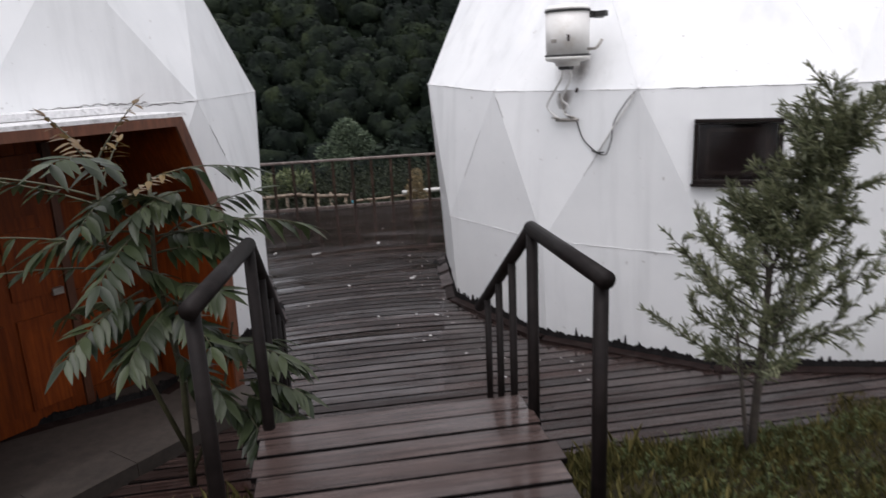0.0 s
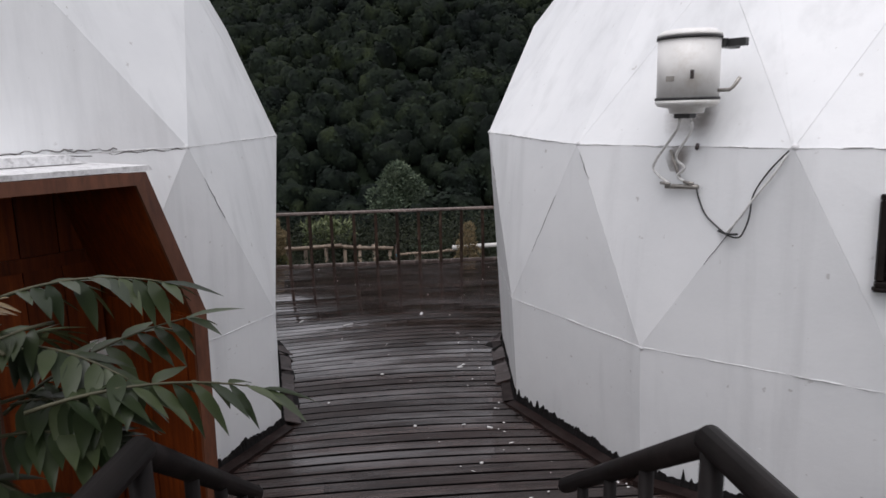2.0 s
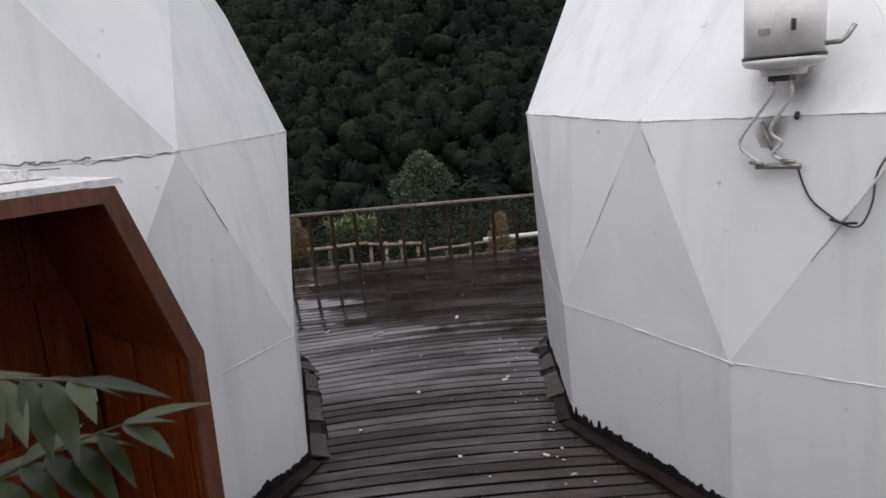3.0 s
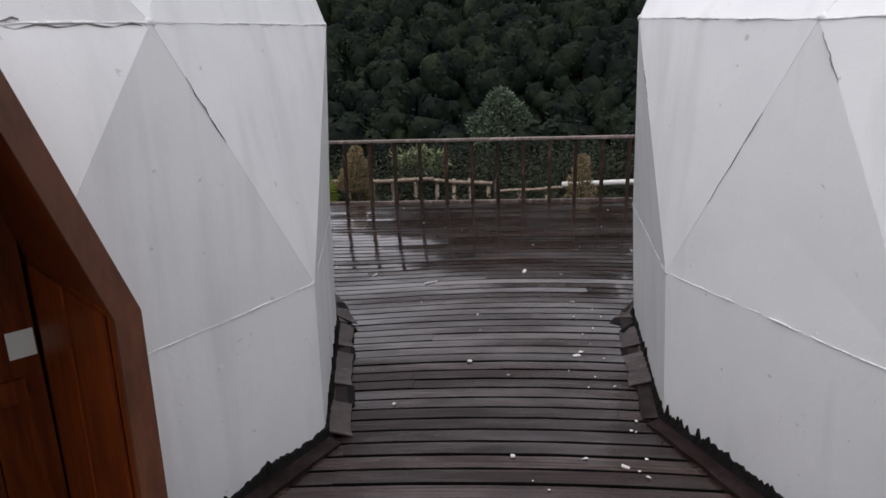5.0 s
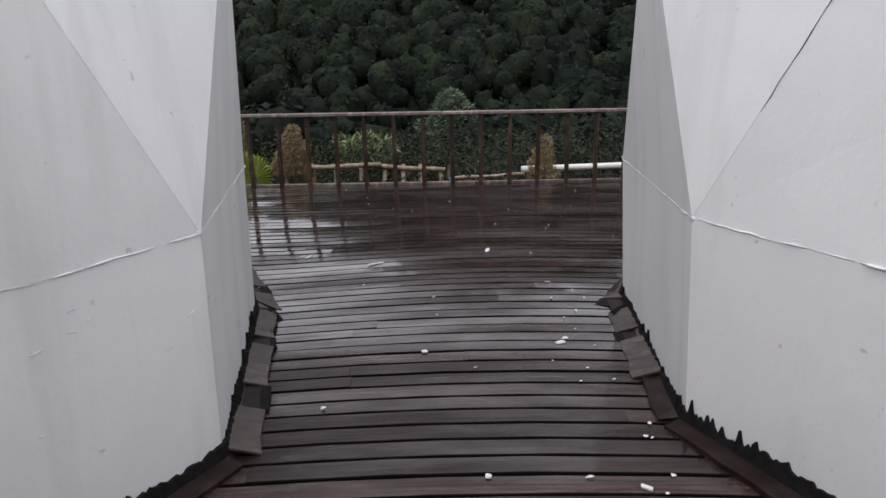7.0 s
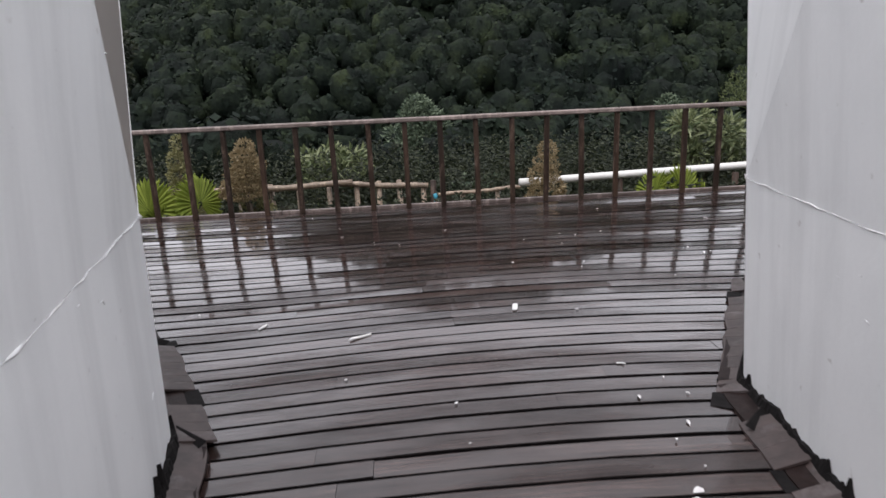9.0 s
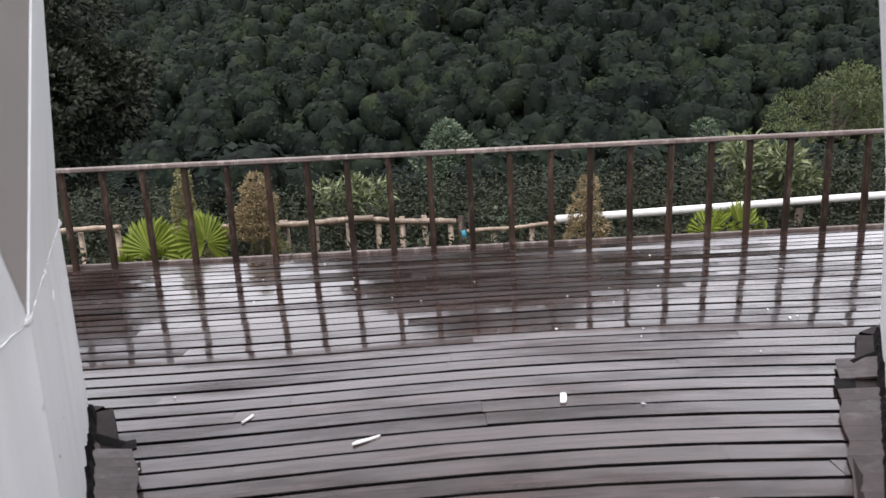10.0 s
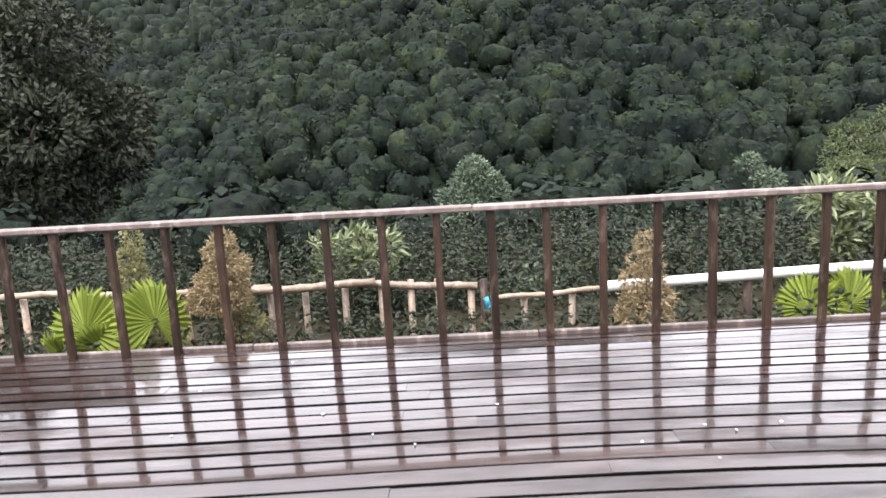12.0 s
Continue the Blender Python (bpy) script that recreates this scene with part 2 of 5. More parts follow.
M_SHRUB = foliage("pale_shrub_leaves", (0.05, 0.075, 0.026), (0.27, 0.30, 0.15), 0.5)
M_UNDER = foliage("dull_undergrowth_leaves", (0.009, 0.016, 0.007), (0.040, 0.048, 0.020), 0.7)
M_FAN = foliage("fan_palm_leaves", (0.12, 0.165, 0.022), (0.28, 0.33, 0.06), 0.6, 0.35)
M_FAN.node_tree.nodes["Principled BSDF"].inputs["Specular IOR Level"].default_value = 0.15
M_CONE = foliage("tan_cypress_leaves", (0.17, 0.125, 0.062), (0.32, 0.25, 0.135), 0.6)
M_CONEG = foliage("straw_green_cypress_leaves", (0.12, 0.12, 0.045), (0.27, 0.25, 0.11), 0.6)


def forest_material(name, tones, shaded_clumps=False):
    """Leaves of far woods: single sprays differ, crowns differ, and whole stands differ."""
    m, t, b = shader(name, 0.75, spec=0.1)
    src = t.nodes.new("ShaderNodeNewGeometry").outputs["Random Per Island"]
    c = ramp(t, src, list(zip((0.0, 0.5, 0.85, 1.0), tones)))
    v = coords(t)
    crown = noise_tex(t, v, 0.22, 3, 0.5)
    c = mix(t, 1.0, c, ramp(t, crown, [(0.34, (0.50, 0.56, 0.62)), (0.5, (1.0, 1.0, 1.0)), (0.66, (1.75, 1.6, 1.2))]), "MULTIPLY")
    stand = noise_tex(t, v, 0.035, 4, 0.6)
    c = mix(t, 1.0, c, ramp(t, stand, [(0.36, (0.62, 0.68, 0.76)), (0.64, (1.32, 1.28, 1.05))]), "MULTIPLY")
    if shaded_clumps:
        # hollows between leaf clumps coloured darker: shade put into the colour
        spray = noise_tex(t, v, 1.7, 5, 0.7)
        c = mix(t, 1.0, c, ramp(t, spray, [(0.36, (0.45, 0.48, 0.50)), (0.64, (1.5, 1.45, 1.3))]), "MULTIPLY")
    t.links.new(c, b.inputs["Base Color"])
    bump(t, b, noise_tex(t, v, 1.7, 6, 0.7), 0.6 if shaded_clumps else 0.35, 0.5)
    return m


def ground_material():
    """Damp soil near the deck, dark leaf-covered ground on the slopes beyond the garden."""
    m, t, b = shader("damp_soil", 0.9, spec=0.04)
    v = coords(t)
    n = noise_tex(t, v, 8.0, 7, 0.65)
    c = ramp(t, n, [(0.3, (0.024, 0.021, 0.014)), (0.7, (0.055, 0.048, 0.032))])
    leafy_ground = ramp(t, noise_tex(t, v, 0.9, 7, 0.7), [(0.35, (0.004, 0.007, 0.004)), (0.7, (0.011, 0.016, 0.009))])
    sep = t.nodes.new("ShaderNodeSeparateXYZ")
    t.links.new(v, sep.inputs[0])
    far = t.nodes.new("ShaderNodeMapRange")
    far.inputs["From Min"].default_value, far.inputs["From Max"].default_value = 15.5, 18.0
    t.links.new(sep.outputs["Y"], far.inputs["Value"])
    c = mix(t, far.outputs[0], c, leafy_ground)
    t.links.new(c, b.inputs["Base Color"])
    bump(t, b, n, 0.8, 0.02)
    return m


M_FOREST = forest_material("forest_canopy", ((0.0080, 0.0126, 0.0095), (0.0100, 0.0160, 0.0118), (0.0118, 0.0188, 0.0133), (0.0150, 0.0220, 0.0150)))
# crowns darker than their sprays: shade inside the foliage given as colour
M_CROWN_SHADED = forest_material("shaded_forest_crowns", ((0.0060, 0.0098, 0.0074), (0.0078, 0.0126, 0.0094), (0.0096, 0.0152, 0.0110), (0.0120, 0.0180, 0.0124)), True)
M_SOIL = ground_material()


# ---- building helpers ----
def part(name, bm, material, parent=None, label="", smooth=False):
    """Link a bmesh as one mesh object, under a thing or under a part."""
    if smooth:
        for e in bm.edges:
            e.smooth = e.calc_face_angle(0.0) < 0.65
    me = bpy.data.meshes.new(name)
    bm.to_mesh(me)
    bm.free()
    return mesh_part(name, me, material, parent, label, smooth)


def mesh_part(name, me, material, parent=None, label="", smooth=False):
    if not me.materials:
        me.materials.append(material)
    if smooth:
        me.polygons.foreach_set("use_smooth", [True] * len(me.polygons))
    ob = new(name, me)
    if parent is not None:
        ob.parent = parent
    if label:
        ob["label"] = label
    return ob


def thing(name, m, label, category, group="", kind=""):
    ob = new(name)
    ob.empty_display_size = 0.1
    ob.matrix_basis = m
    return tagged(ob, label, category, group, kind)


def add_box(bm, size, m=Matrix(), bevel=0.0):
    got = bmesh.ops.create_cube(bm, size=1.0, matrix=m @ Matrix.Diagonal((*size, 1)))
    if bevel:
        edges = list({e for v in got["verts"] for e in v.link_edges})
        bmesh.ops.bevel(bm, geom=edges, offset=bevel, segments=1, affect="EDGES", profile=0.5)
    return bm


def box(size, m=Matrix(), bevel=0.0):
    return add_box(bmesh.new(), size, m, bevel)


def add_tube(bm, points, radii, sides=10, caps=True):
    """A round bar along a line of points."""
    points = [Vector(p) for p in points]
    if isinstance(radii, (int, float)):
        radii = [radii] * len(points)
    rings = []
    for i, p in enumerate(points):
        d = (points[min(i + 1, len(points) - 1)] - points[max(i - 1, 0)]).normalized()
        a = d.orthogonal().normalized() if abs(d.z) > 0.95 else d.cross(Vector((0, 0, 1))).normalized()
        b = d.cross(a)
        rings.append([bm.verts.new(p + radii[i] * (math.cos(k * 2 * math.pi / sides) * a + math.sin(k * 2 * math.pi / sides) * b)) for k in range(sides)])
    for r0, r1 in zip(rings, rings[1:]):
        for k in range(sides):
            bm.faces.new((r0[k], r0[(k + 1) % sides], r1[(k + 1) % sides], r1[k]))
    if caps:
        bm.faces.new(rings[0][::-1])
        bm.faces.new(rings[-1])
    return bm


def tube(points, radii, sides=10):
    return add_tube(bmesh.new(), points, radii, sides)


def lathe(profile, sides=28):
    """A turned body round z from (radius, height) pairs."""
    bm = bmesh.new()
    rings = [[bm.verts.new((r * math.cos(k * 2 * math.pi / sides), r * math.sin(k * 2 * math.pi / sides), z)) for k in range(sides)] for r, z in profile]
    for r0, r1 in zip(rings, rings[1:]):
        for k in range(sides):
            bm.faces.new((r0[k], r0[(k + 1) % sides], r1[(k + 1) % sides], r1[k]))
    bm.faces.new(rings[0][::-1])
    bm.faces.new(rings[-1])
    return bm


def slab(outline, depth_from, depth_to, place):
    """A solid from an outline of (a, b) pairs; place maps (a, b, depth) to the world."""
    bm = bmesh.new()
    lo = [bm.verts.new(place(a, b, depth_from)) for a, b in outline]
    hi = [bm.verts.new(place(a, b, depth_to)) for a, b in outline]
    n = len(outline)
    bm.faces.new(lo)
    bm.faces.new(hi[::-1])
    for i in range(n):
        bm.faces.new((lo[i], hi[i], hi[(i + 1) % n], lo[(i + 1) % n]))
    bmesh.ops.recalc_face_normals(bm, faces=bm.faces)
    return bm


def array_mesh(name, verts, faces):
    me = bpy.data.meshes.new(name)
    me.from_pydata(verts.tolist() if hasattr(verts, "tolist") else verts, [], faces.tolist() if hasattr(faces, "tolist") else faces)
    me.update()
    return me


def quick_mesh(name, verts, faces):
    """A mesh from arrays; all faces have the same number of corners."""
    me = bpy.data.meshes.new(name)
    k = faces.shape[1]
    me.vertices.add(len(verts))
    me.vertices.foreach_set("co", np.ascontiguousarray(verts, dtype=np.float32).ravel())
    me.loops.add(faces.size)
    me.loops.foreach_set("vertex_index", np.ascontiguousarray(faces, dtype=np.int32).ravel())
    me.polygons.add(len(faces))
    me.polygons.foreach_set("loop_start", np.arange(0, faces.size, k, dtype=np.int32))
    me.update(calc_edges=True)
    me.validate()
    return me


FINE = np.array([(x * w, y, z - 0.10 * y * y) for y, w in ((0.0, 0.03), (0.12, 0.30), (0.30, 0.50), (0.52, 0.46), (0.76, 0.26), (1.0, 0.01)) for x, z in ((-1, 0.07 * w), (0, 0.0), (1, 0.07 * w))])
FINE_FACES = np.array([(3 * r + c, 3 * r + c + 1, 3 * r + c + 4, 3 * r + c + 3) for r in range(5) for c in (0, 1)])
LEAF = np.array([(0, 0, 0), (0.5, 0.32, 0.06), (0.34, 0.70, 0.02), (0, 1.0, -0.12), (-0.34, 0.70, 0.02), (-0.5, 0.32, 0.06)])
LEAF_FACES = np.array([(0, 1, 2, 3), (0, 3, 4, 5)])


def leaf_mesh(name, at, along, length, width, rng, up=None, shape=None, corners=None):
    """Many small folded leaves: base points, directions, lengths, widths."""
    at, along = np.asarray(at, float), np.asarray(along, float)
    n = len(at)
    along = along / (np.linalg.norm(along, axis=1, keepdims=True) + 1e-9)
    side = np.cross(along, rng.normal(size=(n, 3)) if up is None else up)
    side /= np.linalg.norm(side, axis=1, keepdims=True) + 1e-9
    nor = np.cross(side, along)
    length, width = np.broadcast_to(length, n)[:, None, None], np.broadcast_to(width, n)[:, None, None]
    shape, corners = (LEAF, LEAF_FACES) if shape is None else (shape, corners)
    v = at[:, None] + side[:, None] * shape[None, :, :1] * width + along[:, None] * shape[None, :, 1:2] * length + nor[:, None] * shape[None, :, 2:] * length
    f = (np.arange(n)[:, None, None] * len(shape) + corners[None]).reshape(-1, 4)
    return quick_mesh(name, v.reshape(-1, 3), f)


# ---- ground ----
def smooth(a, b, x):
    u = np.clip((x - a) / (b - a), 0, 1)
    return u * u * (3 - 2 * u)


def ground_height(x, y):
    x, y = np.asarray(x, float), np.asarray(y, float)
    z = 0.80 - 1.15 * smooth(1.9, 3.75, y)
    z = z + 0.30 * smooth(2.3, 3.2, x) * (1 - smooth(5, 7, y)) * smooth(2.2, 3.6, y)
    z = z - 0.35 * smooth(13.2, 15.0, y) - 8.5 * smooth(16.5, 46, y) - 22 * smooth(40, 105, y)
    hill = np.clip((y - 100) / 300, 0, 1.06)
    z = z + 150 * hill ** 0.92 * (1 - 0.24 * smooth(10, -130, x)) * (1 + 0.10 * np.sin(x / 55.0 + 0.6)) * np.where(y > 100, 1, 0) * (1 - 0.0008 * np.clip(x, 0, 300))
    z = z + 0.04 * np.sin(x * 1.7) * np.sin(y * 1.3) * (y < 20)
    return z


def spread(stops):
    out = []
    for a, b, n in stops:
        out += list(np.linspace(a, b, n, endpoint=False))
    return np.array(out + [stops[-1][1]])


gx = spread([(-900, -120, 14), (-120, -12, 14), (-12, 12, 60), (12, 120, 14), (120, 900, 14)])
gy = spread([(-900, -60, 10), (-60, -4, 10), (-4, 18, 60), (18, 110, 30), (110, 500, 26), (500, 1400, 8)])
gxx, gyy = np.meshgrid(gx, gy)
gz = ground_height(gxx, gyy)
nx, ny = len(gx), len(gy)
gi = np.arange(nx * ny).reshape(ny, nx)
gf = np.stack([gi[:-1, :-1], gi[:-1, 1:], gi[1:, 1:], gi[1:, :-1]], -1).reshape(-1, 4)
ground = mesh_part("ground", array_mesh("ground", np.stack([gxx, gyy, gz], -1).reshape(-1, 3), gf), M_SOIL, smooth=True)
tagged(ground, "damp brown soil bank falling away to a wooded valley", "ground", kind="structure")


def deck_z(x, y):
    """The old deck is cambered: highest along the middle of the way, sunk to the sides, level again at the fence."""
    x, y = np.asarray(x, float), np.asarray(y, float)
    mid = np.clip(-0.15 + 0.14 * (y - 6.5), -0.15, 0.45)
    hold = smooth(4.6, 6.6, y) * (1 - 0.65 * smooth(8.8, 11.0, y)) * (1 - smooth(11.0, 12.8, y))
    return hold * (0.028 - 0.10 * np.tanh(0.032 * (x - mid) ** 2 / 0.10))


# ---- domes ----
def rotz(a):
    return Matrix.Rotation(a, 4, "Z")


class DomePlan:
    """Rings of a faceted dome: base, low seam, waist, and the cap above. The rings are lists of (turn, radius)."""

    def __init__(self, cx, cy, waist, low, z_waist, z_low, rise, shrink, foot, crown):
        self.foot, self.crown = foot, crown
        self.c = Vector((cx, cy, 0))
        self.w, self.l = waist, low
        self.zw, self.zl, self.rise, self.shrink = z_waist, z_low, rise, shrink
        self.n = len(waist)
        self.r = sum(w[1] for w in waist) / self.n

    def spot(self, turn, r, z):
        return Vector((r * math.cos(radians(turn)), r * math.sin(radians(turn)), z))

    def waist(self, i):
        turn, r, *z = self.w[i % self.n]
        return self.spot(turn, r, z[0] if z else self.zw)

    def low(self, i):
        return self.spot(*self.l[i % self.n], self.zl)

    def base(self, i):
        turn, r = self.l[i % self.n]
        return self.spot(turn, r + self.foot, 0.0)

    def cap(self):
        pts = []
        for i in range(self.n):
            m = (self.waist(i) + self.waist(i + 1)) / 2
            d = Vector((m.x, m.y, 0)).normalized()
            pts.append(self.spot(*self.crown[i]) if i in self.crown else d * self.r * self.shrink + Vector((0, 0, self.zw + self.rise)))
        half = max(5, self.n // 2)
        for k in range(half):
            pts.append(self.spot(self.w[0][0] + 360 * k / half, self.r * 0.52, self.zw + self.r * 0.72 + 0.15))
        return pts + [Vector((0, 0, self.zw + self.r * 0.90))]


def panel_mesh(name, pts, inset=0.0007, thick=0.03, puff=0.0):
    """A facet with a thickness, its edges drawn back a little and softened; fine enough to bow slightly."""
    bm = bmesh.new()
    mid = sum(pts, Vector()) / len(pts)
    nor = (pts[1] - pts[0]).cross(pts[2] - pts[0]).normalized()
    if nor.dot(Vector((mid.x, mid.y, max(mid.z - 1.5, 0)))) < 0:
        pts, nor = pts[::-1], -nor
    ins = [p + (mid - p).normalized() * inset * 2 for p in pts]
    rim = [p + (mid - p).normalized() * inset * 5 for p in pts]
    n = len(pts)
    back = [bm.verts.new(p - nor * thick) for p in pts]
    side = [bm.verts.new(p - nor * 0.0012) for p in ins]
    top = [bm.verts.new(p) for p in rim]
    heart = bm.verts.new(mid + nor * puff)
    bm.faces.new(back[::-1])
    for i in range(n):
        j = (i + 1) % n
        bm.faces.new((back[i], back[j], side[j], side[i]))
        bm.faces.new((side[i], side[j], top[j], top[i]))
        bm.faces.new((top[i], top[j], heart))
    me = bpy.data.meshes.new(name)
    bm.to_mesh(me)
    bm.free()
    return me


PORCH_AX, PORCH_LAT, PORCH_O = Vector((0.731, -0.682, 0)), Vector((0.682, 0.731, 0)), Vector((-5.074, 7.341, 0))


def in_doorway(p):
    """Whether a place on the left dome lies in the opening behind the porch."""
    q = p - PORCH_O
    return -1.30 < q.dot(PORCH_LAT) < 0.95 and q.dot(PORCH_AX) > 1.0 and p.z < 2.31


def bead_line(bm, pts, rng, radius=0.009, centre=Vector()):
    """A lumpy bead of sealant along a seam, with breaks."""
    line, rad = [], []
    for a, b in zip(pts, pts[1:]):
        steps = max(6, int((b - a).length / 0.06))
        out = Vector((a.x + b.x, a.y + b.y, 0)).normalized()
        for k in range(steps):
            p = a.lerp(b, k / steps) + out * 0.001 + Vector(rng.normal(0, 0.0022, 3))
            line.append(p)
            rad.append(radius * float(np.clip(rng.normal(0.75, 0.45), 0.15, 1.9)))
    line.append(pts[-1])
    rad.append(radius)
    run = []
    for q in list(zip(line, rad)) + [None]:
        if q is None or in_doorway(q[0] + centre):
            if len(run) > 2:
                add_tube(bm, [p for p, _ in run], [r for _, r in run], 5)
            run = []
        else:
            run.append(q)


def felt_skirt(plan, rng):
    """Ragged black felt turned up round the foot of the dome."""
    bm = bmesh.new()
    rows = []
    for i in range(plan.n):
        a, b = plan.base(i), plan.base(i + 1)
        out = (a + b).normalized()
        out.z = 0
        for k in range(110):
            p = a.lerp(b, k / 110)
            h = 0.058 + 0.035 * noise.noise(p * 3.0) + 0.030 * abs(noise.noise(p * 14.0)) + 0.030 * abs(noise.noise(p * 37.0)) + max(0.0, float(rng.normal(-0.045, 0.045)))
            w = 0.035 + 0.02 * noise.noise(p * 7.0)
            rows.append([bm.verts.new(p + out * (w + 0.02) + Vector((0, 0, 0.004))), bm.verts.new(p + out * 0.035 + Vector((0, 0, 0.022))),
                         bm.verts.new(p + out * (0.016 + 0.008 * float(rng.random())) + Vector((0, 0, max(0.03, h)))), bm.verts.new(p - out * 0.02 + Vector((0, 0, max(0.03, h) - 0.006)))])
    for r0, r1 in zip(rows, rows[1:] + rows[:1]):
        for k in range(3):
            bm.faces.new((r0[k], r1[k], r1[k + 1], r0[k + 1]))
    return bm


def apron(a, b, rng):
    """A worn flat strip of uneven width on the boards outside the skirt."""
    bm = bmesh.new()
    out = Vector(((a + b).x, (a + b).y, 0)).normalized()
    rows = []
    for k in range(25):
        p = a.lerp(b, k / 24)
        w = 0.115 + 0.018 * noise.noise(p * 4.0) + 0.008 * float(rng.random())
        rows.append([bm.verts.new(p + out * q + Vector((0, 0, z))) for q, z in ((0.015, 0.030), (0.055, 0.024), (w, 0.016), (w + 0.004, -0.03))])
    for r0, r1 in zip(rows, rows[1:]):
        for k in range(3):
            bm.faces.new((r0[k], r0[k + 1], r1[k + 1], r1[k]))
    bmesh.ops.recalc_face_normals(bm, faces=bm.faces)
    return bm


def build_dome(plan, label, clear=(), cut=()):
    rng = np.random.default_rng(int(abs(plan.c.x) * 100))
    dome = thing("geodesic_dome", Matrix.Translation(plan.c), label, "dome", "pair of white domes")
    facets = []
    for i in range(plan.n):
        facets.append(("panel", [plan.base(i), plan.base(i + 1), plan.low(i + 1), plan.low(i)], i in cut))
    # a low vertex sits between each waist vertex and the next
    for i in range(plan.n):
        w0, w1, l0, l1 = plan.waist(i), plan.waist(i + 1), plan.low(i), plan.low(i + 1)
        facets.append(("clear_panel" if i in clear else "panel", [l0, w1, w0], i in cut))
        facets.append(("panel", [l0, l1, w1], i in cut))
    cap = bmesh.new()
    for p in [plan.waist(i) for i in range(plan.n)] + plan.cap():
        cap.verts.new(p)
    bmesh.ops.convex_hull(cap, input=cap.verts)
    for f in cap.faces:
        if f.normal.z > -0.5:
            facets.append(("panel", [v.co.copy() for v in f.verts], False))
    cap.free()
    for name, pts, opened in facets:
        if name == "clear_panel":
            pane = mesh_part(name, panel_mesh(name, pts, 0.02, 0.006), M_SHEET, dome, "clear plastic window panel")
            pane.visible_shadow = False
        elif opened:
            # the doorway goes through these panels: keep what stands beside it
            sides = [PORCH_O + PORCH_LAT * lat - plan.c for lat in (0.825, -1.235)]
            lintel = Vector((0, 0, 2.262))
            up = Vector((0, 0, 1))
            for cuts in (((sides[0], PORCH_LAT),), ((sides[1], -PORCH_LAT),), ((sides[0], -PORCH_LAT), (sides[1], PORCH_LAT), (lintel, up)),
                         ((sides[0], -PORCH_LAT), (lintel, -up), (sides[0] + up * 1.46, PORCH_LAT * 0.802 + up * 0.305)),
                         ((sides[1], PORCH_LAT), (lintel, -up), (sides[1] + up * 1.46, up * 0.305 - PORCH_LAT * 0.802))):
                bm = bmesh.new()
                bm.from_mesh(panel_mesh(name, pts))
                for co, no in cuts:
                    bmesh.ops.bisect_plane(bm, geom=bm.verts[:] + bm.edges[:] + bm.faces[:], plane_co=co, plane_no=no, clear_inner=True)
                if bm.faces:
                    part(name, bm, M_WHITE, dome)
                else:
                    bm.free()
        else:
            mesh_part(name, panel_mesh(name, pts, puff=0.004 * float(rng.normal())), M_WHITE, dome)
    seams = bmesh.new()
    bead_line(seams, [plan.waist(i) for i in range(plan.n + 1)], rng, 0.0045, plan.c)
    part("waist_seam", seams, M_CAULK, dome, "lumpy cracked sealant bead", True)
    seams = bmesh.new()
    bead_line(seams, [plan.low(i) for i in range(plan.n + 1)], rng, 0.0035, plan.c)
    part("low_seam", seams, M_CAULK, dome, "lumpy white sealant bead", True)
    for w in [plan.waist(i) for i in range(plan.n)] + [plan.low(i) for i in range(plan.n)]:
        if in_doorway(w + plan.c):
            continue
        knot = bmesh.new()
        bmesh.ops.create_icosphere(knot, subdivisions=2, radius=0.04)
        for v in knot.verts:
            v.co *= 1 + 0.5 * noise.noise(v.co * 30 + w)
            v.co = Vector((v.co.x, v.co.y, v.co.z * 0.9)) * 0.8 + w - Vector((w.x, w.y, 0)).normalized() * 0.028
        part("hub_patch", knot, M_CAULK, dome, "", True)
    for i in range(plan.n):
        for p0, p1 in ((plan.waist(i), plan.low(i)), (plan.waist(i), plan.low(i - 1)), (plan.waist(i), plan.waist(i + 1))):
            if rng.random() < 0.35:
                continue
            f0 = float(rng.uniform(0.03, 0.35))
            f1 = f0 + float(rng.uniform(0.12, 0.4))
            out = Vector((p0.x + p1.x, p0.y + p1.y, 0)).normalized()
            if in_doorway(p0.lerp(p1, f0) + plan.c) or in_doorway(p0.lerp(p1, f1) + plan.c):
                continue
            line = [p0.lerp(p1, f0 + (f1 - f0) * k / 9) + out * 0.0015 + Vector(rng.normal(0, 0.0022, 3)) for k in range(10)]
            crack = tube(line, [0.0008 + 0.0030 * float(rng.random()) * math.sin(math.pi * (k + 0.4) / 10) for k in range(10)], 4)
            part("crack", crack, M_CRACK, dome, "thin grimy crack along the seam")
    blisters = bmesh.new()
    for _ in range(200):
        i = int(rng.integers(0, plan.n))
        f, g = float(rng.random()), float(rng.beta(1.2, 3.0))
        foot, head = plan.low(i).lerp(plan.low(i + 1), f), plan.waist(i).lerp(plan.waist(i + 1), f)
        q = foot.lerp(head, g) if rng.random() < 0.5 else foot.lerp(plan.base(i).lerp(plan.base(i + 1), f), g)
        q = q + Vector((q.x, q.y, 0)).normalized() * 0.001
        if in_doorway(q + plan.c):
            continue
        d = (plan.low(i + 1) - plan.low(i)).normalized() * float(rng.uniform(0.006, 0.020)) + Vector((0, 0, float(rng.normal(0, 0.006))))
        add_tube(blisters, [q - d, q + Vector((0, 0, float(rng.normal(0, 0.004)))), q + d], [0.0008, float(rng.uniform(0.0015, 0.0042)), 0.0008], 5)
    part("blisters", blisters, M_CAULK, dome, "small blisters and runs in the paint", True)["kind"] = "stuff"
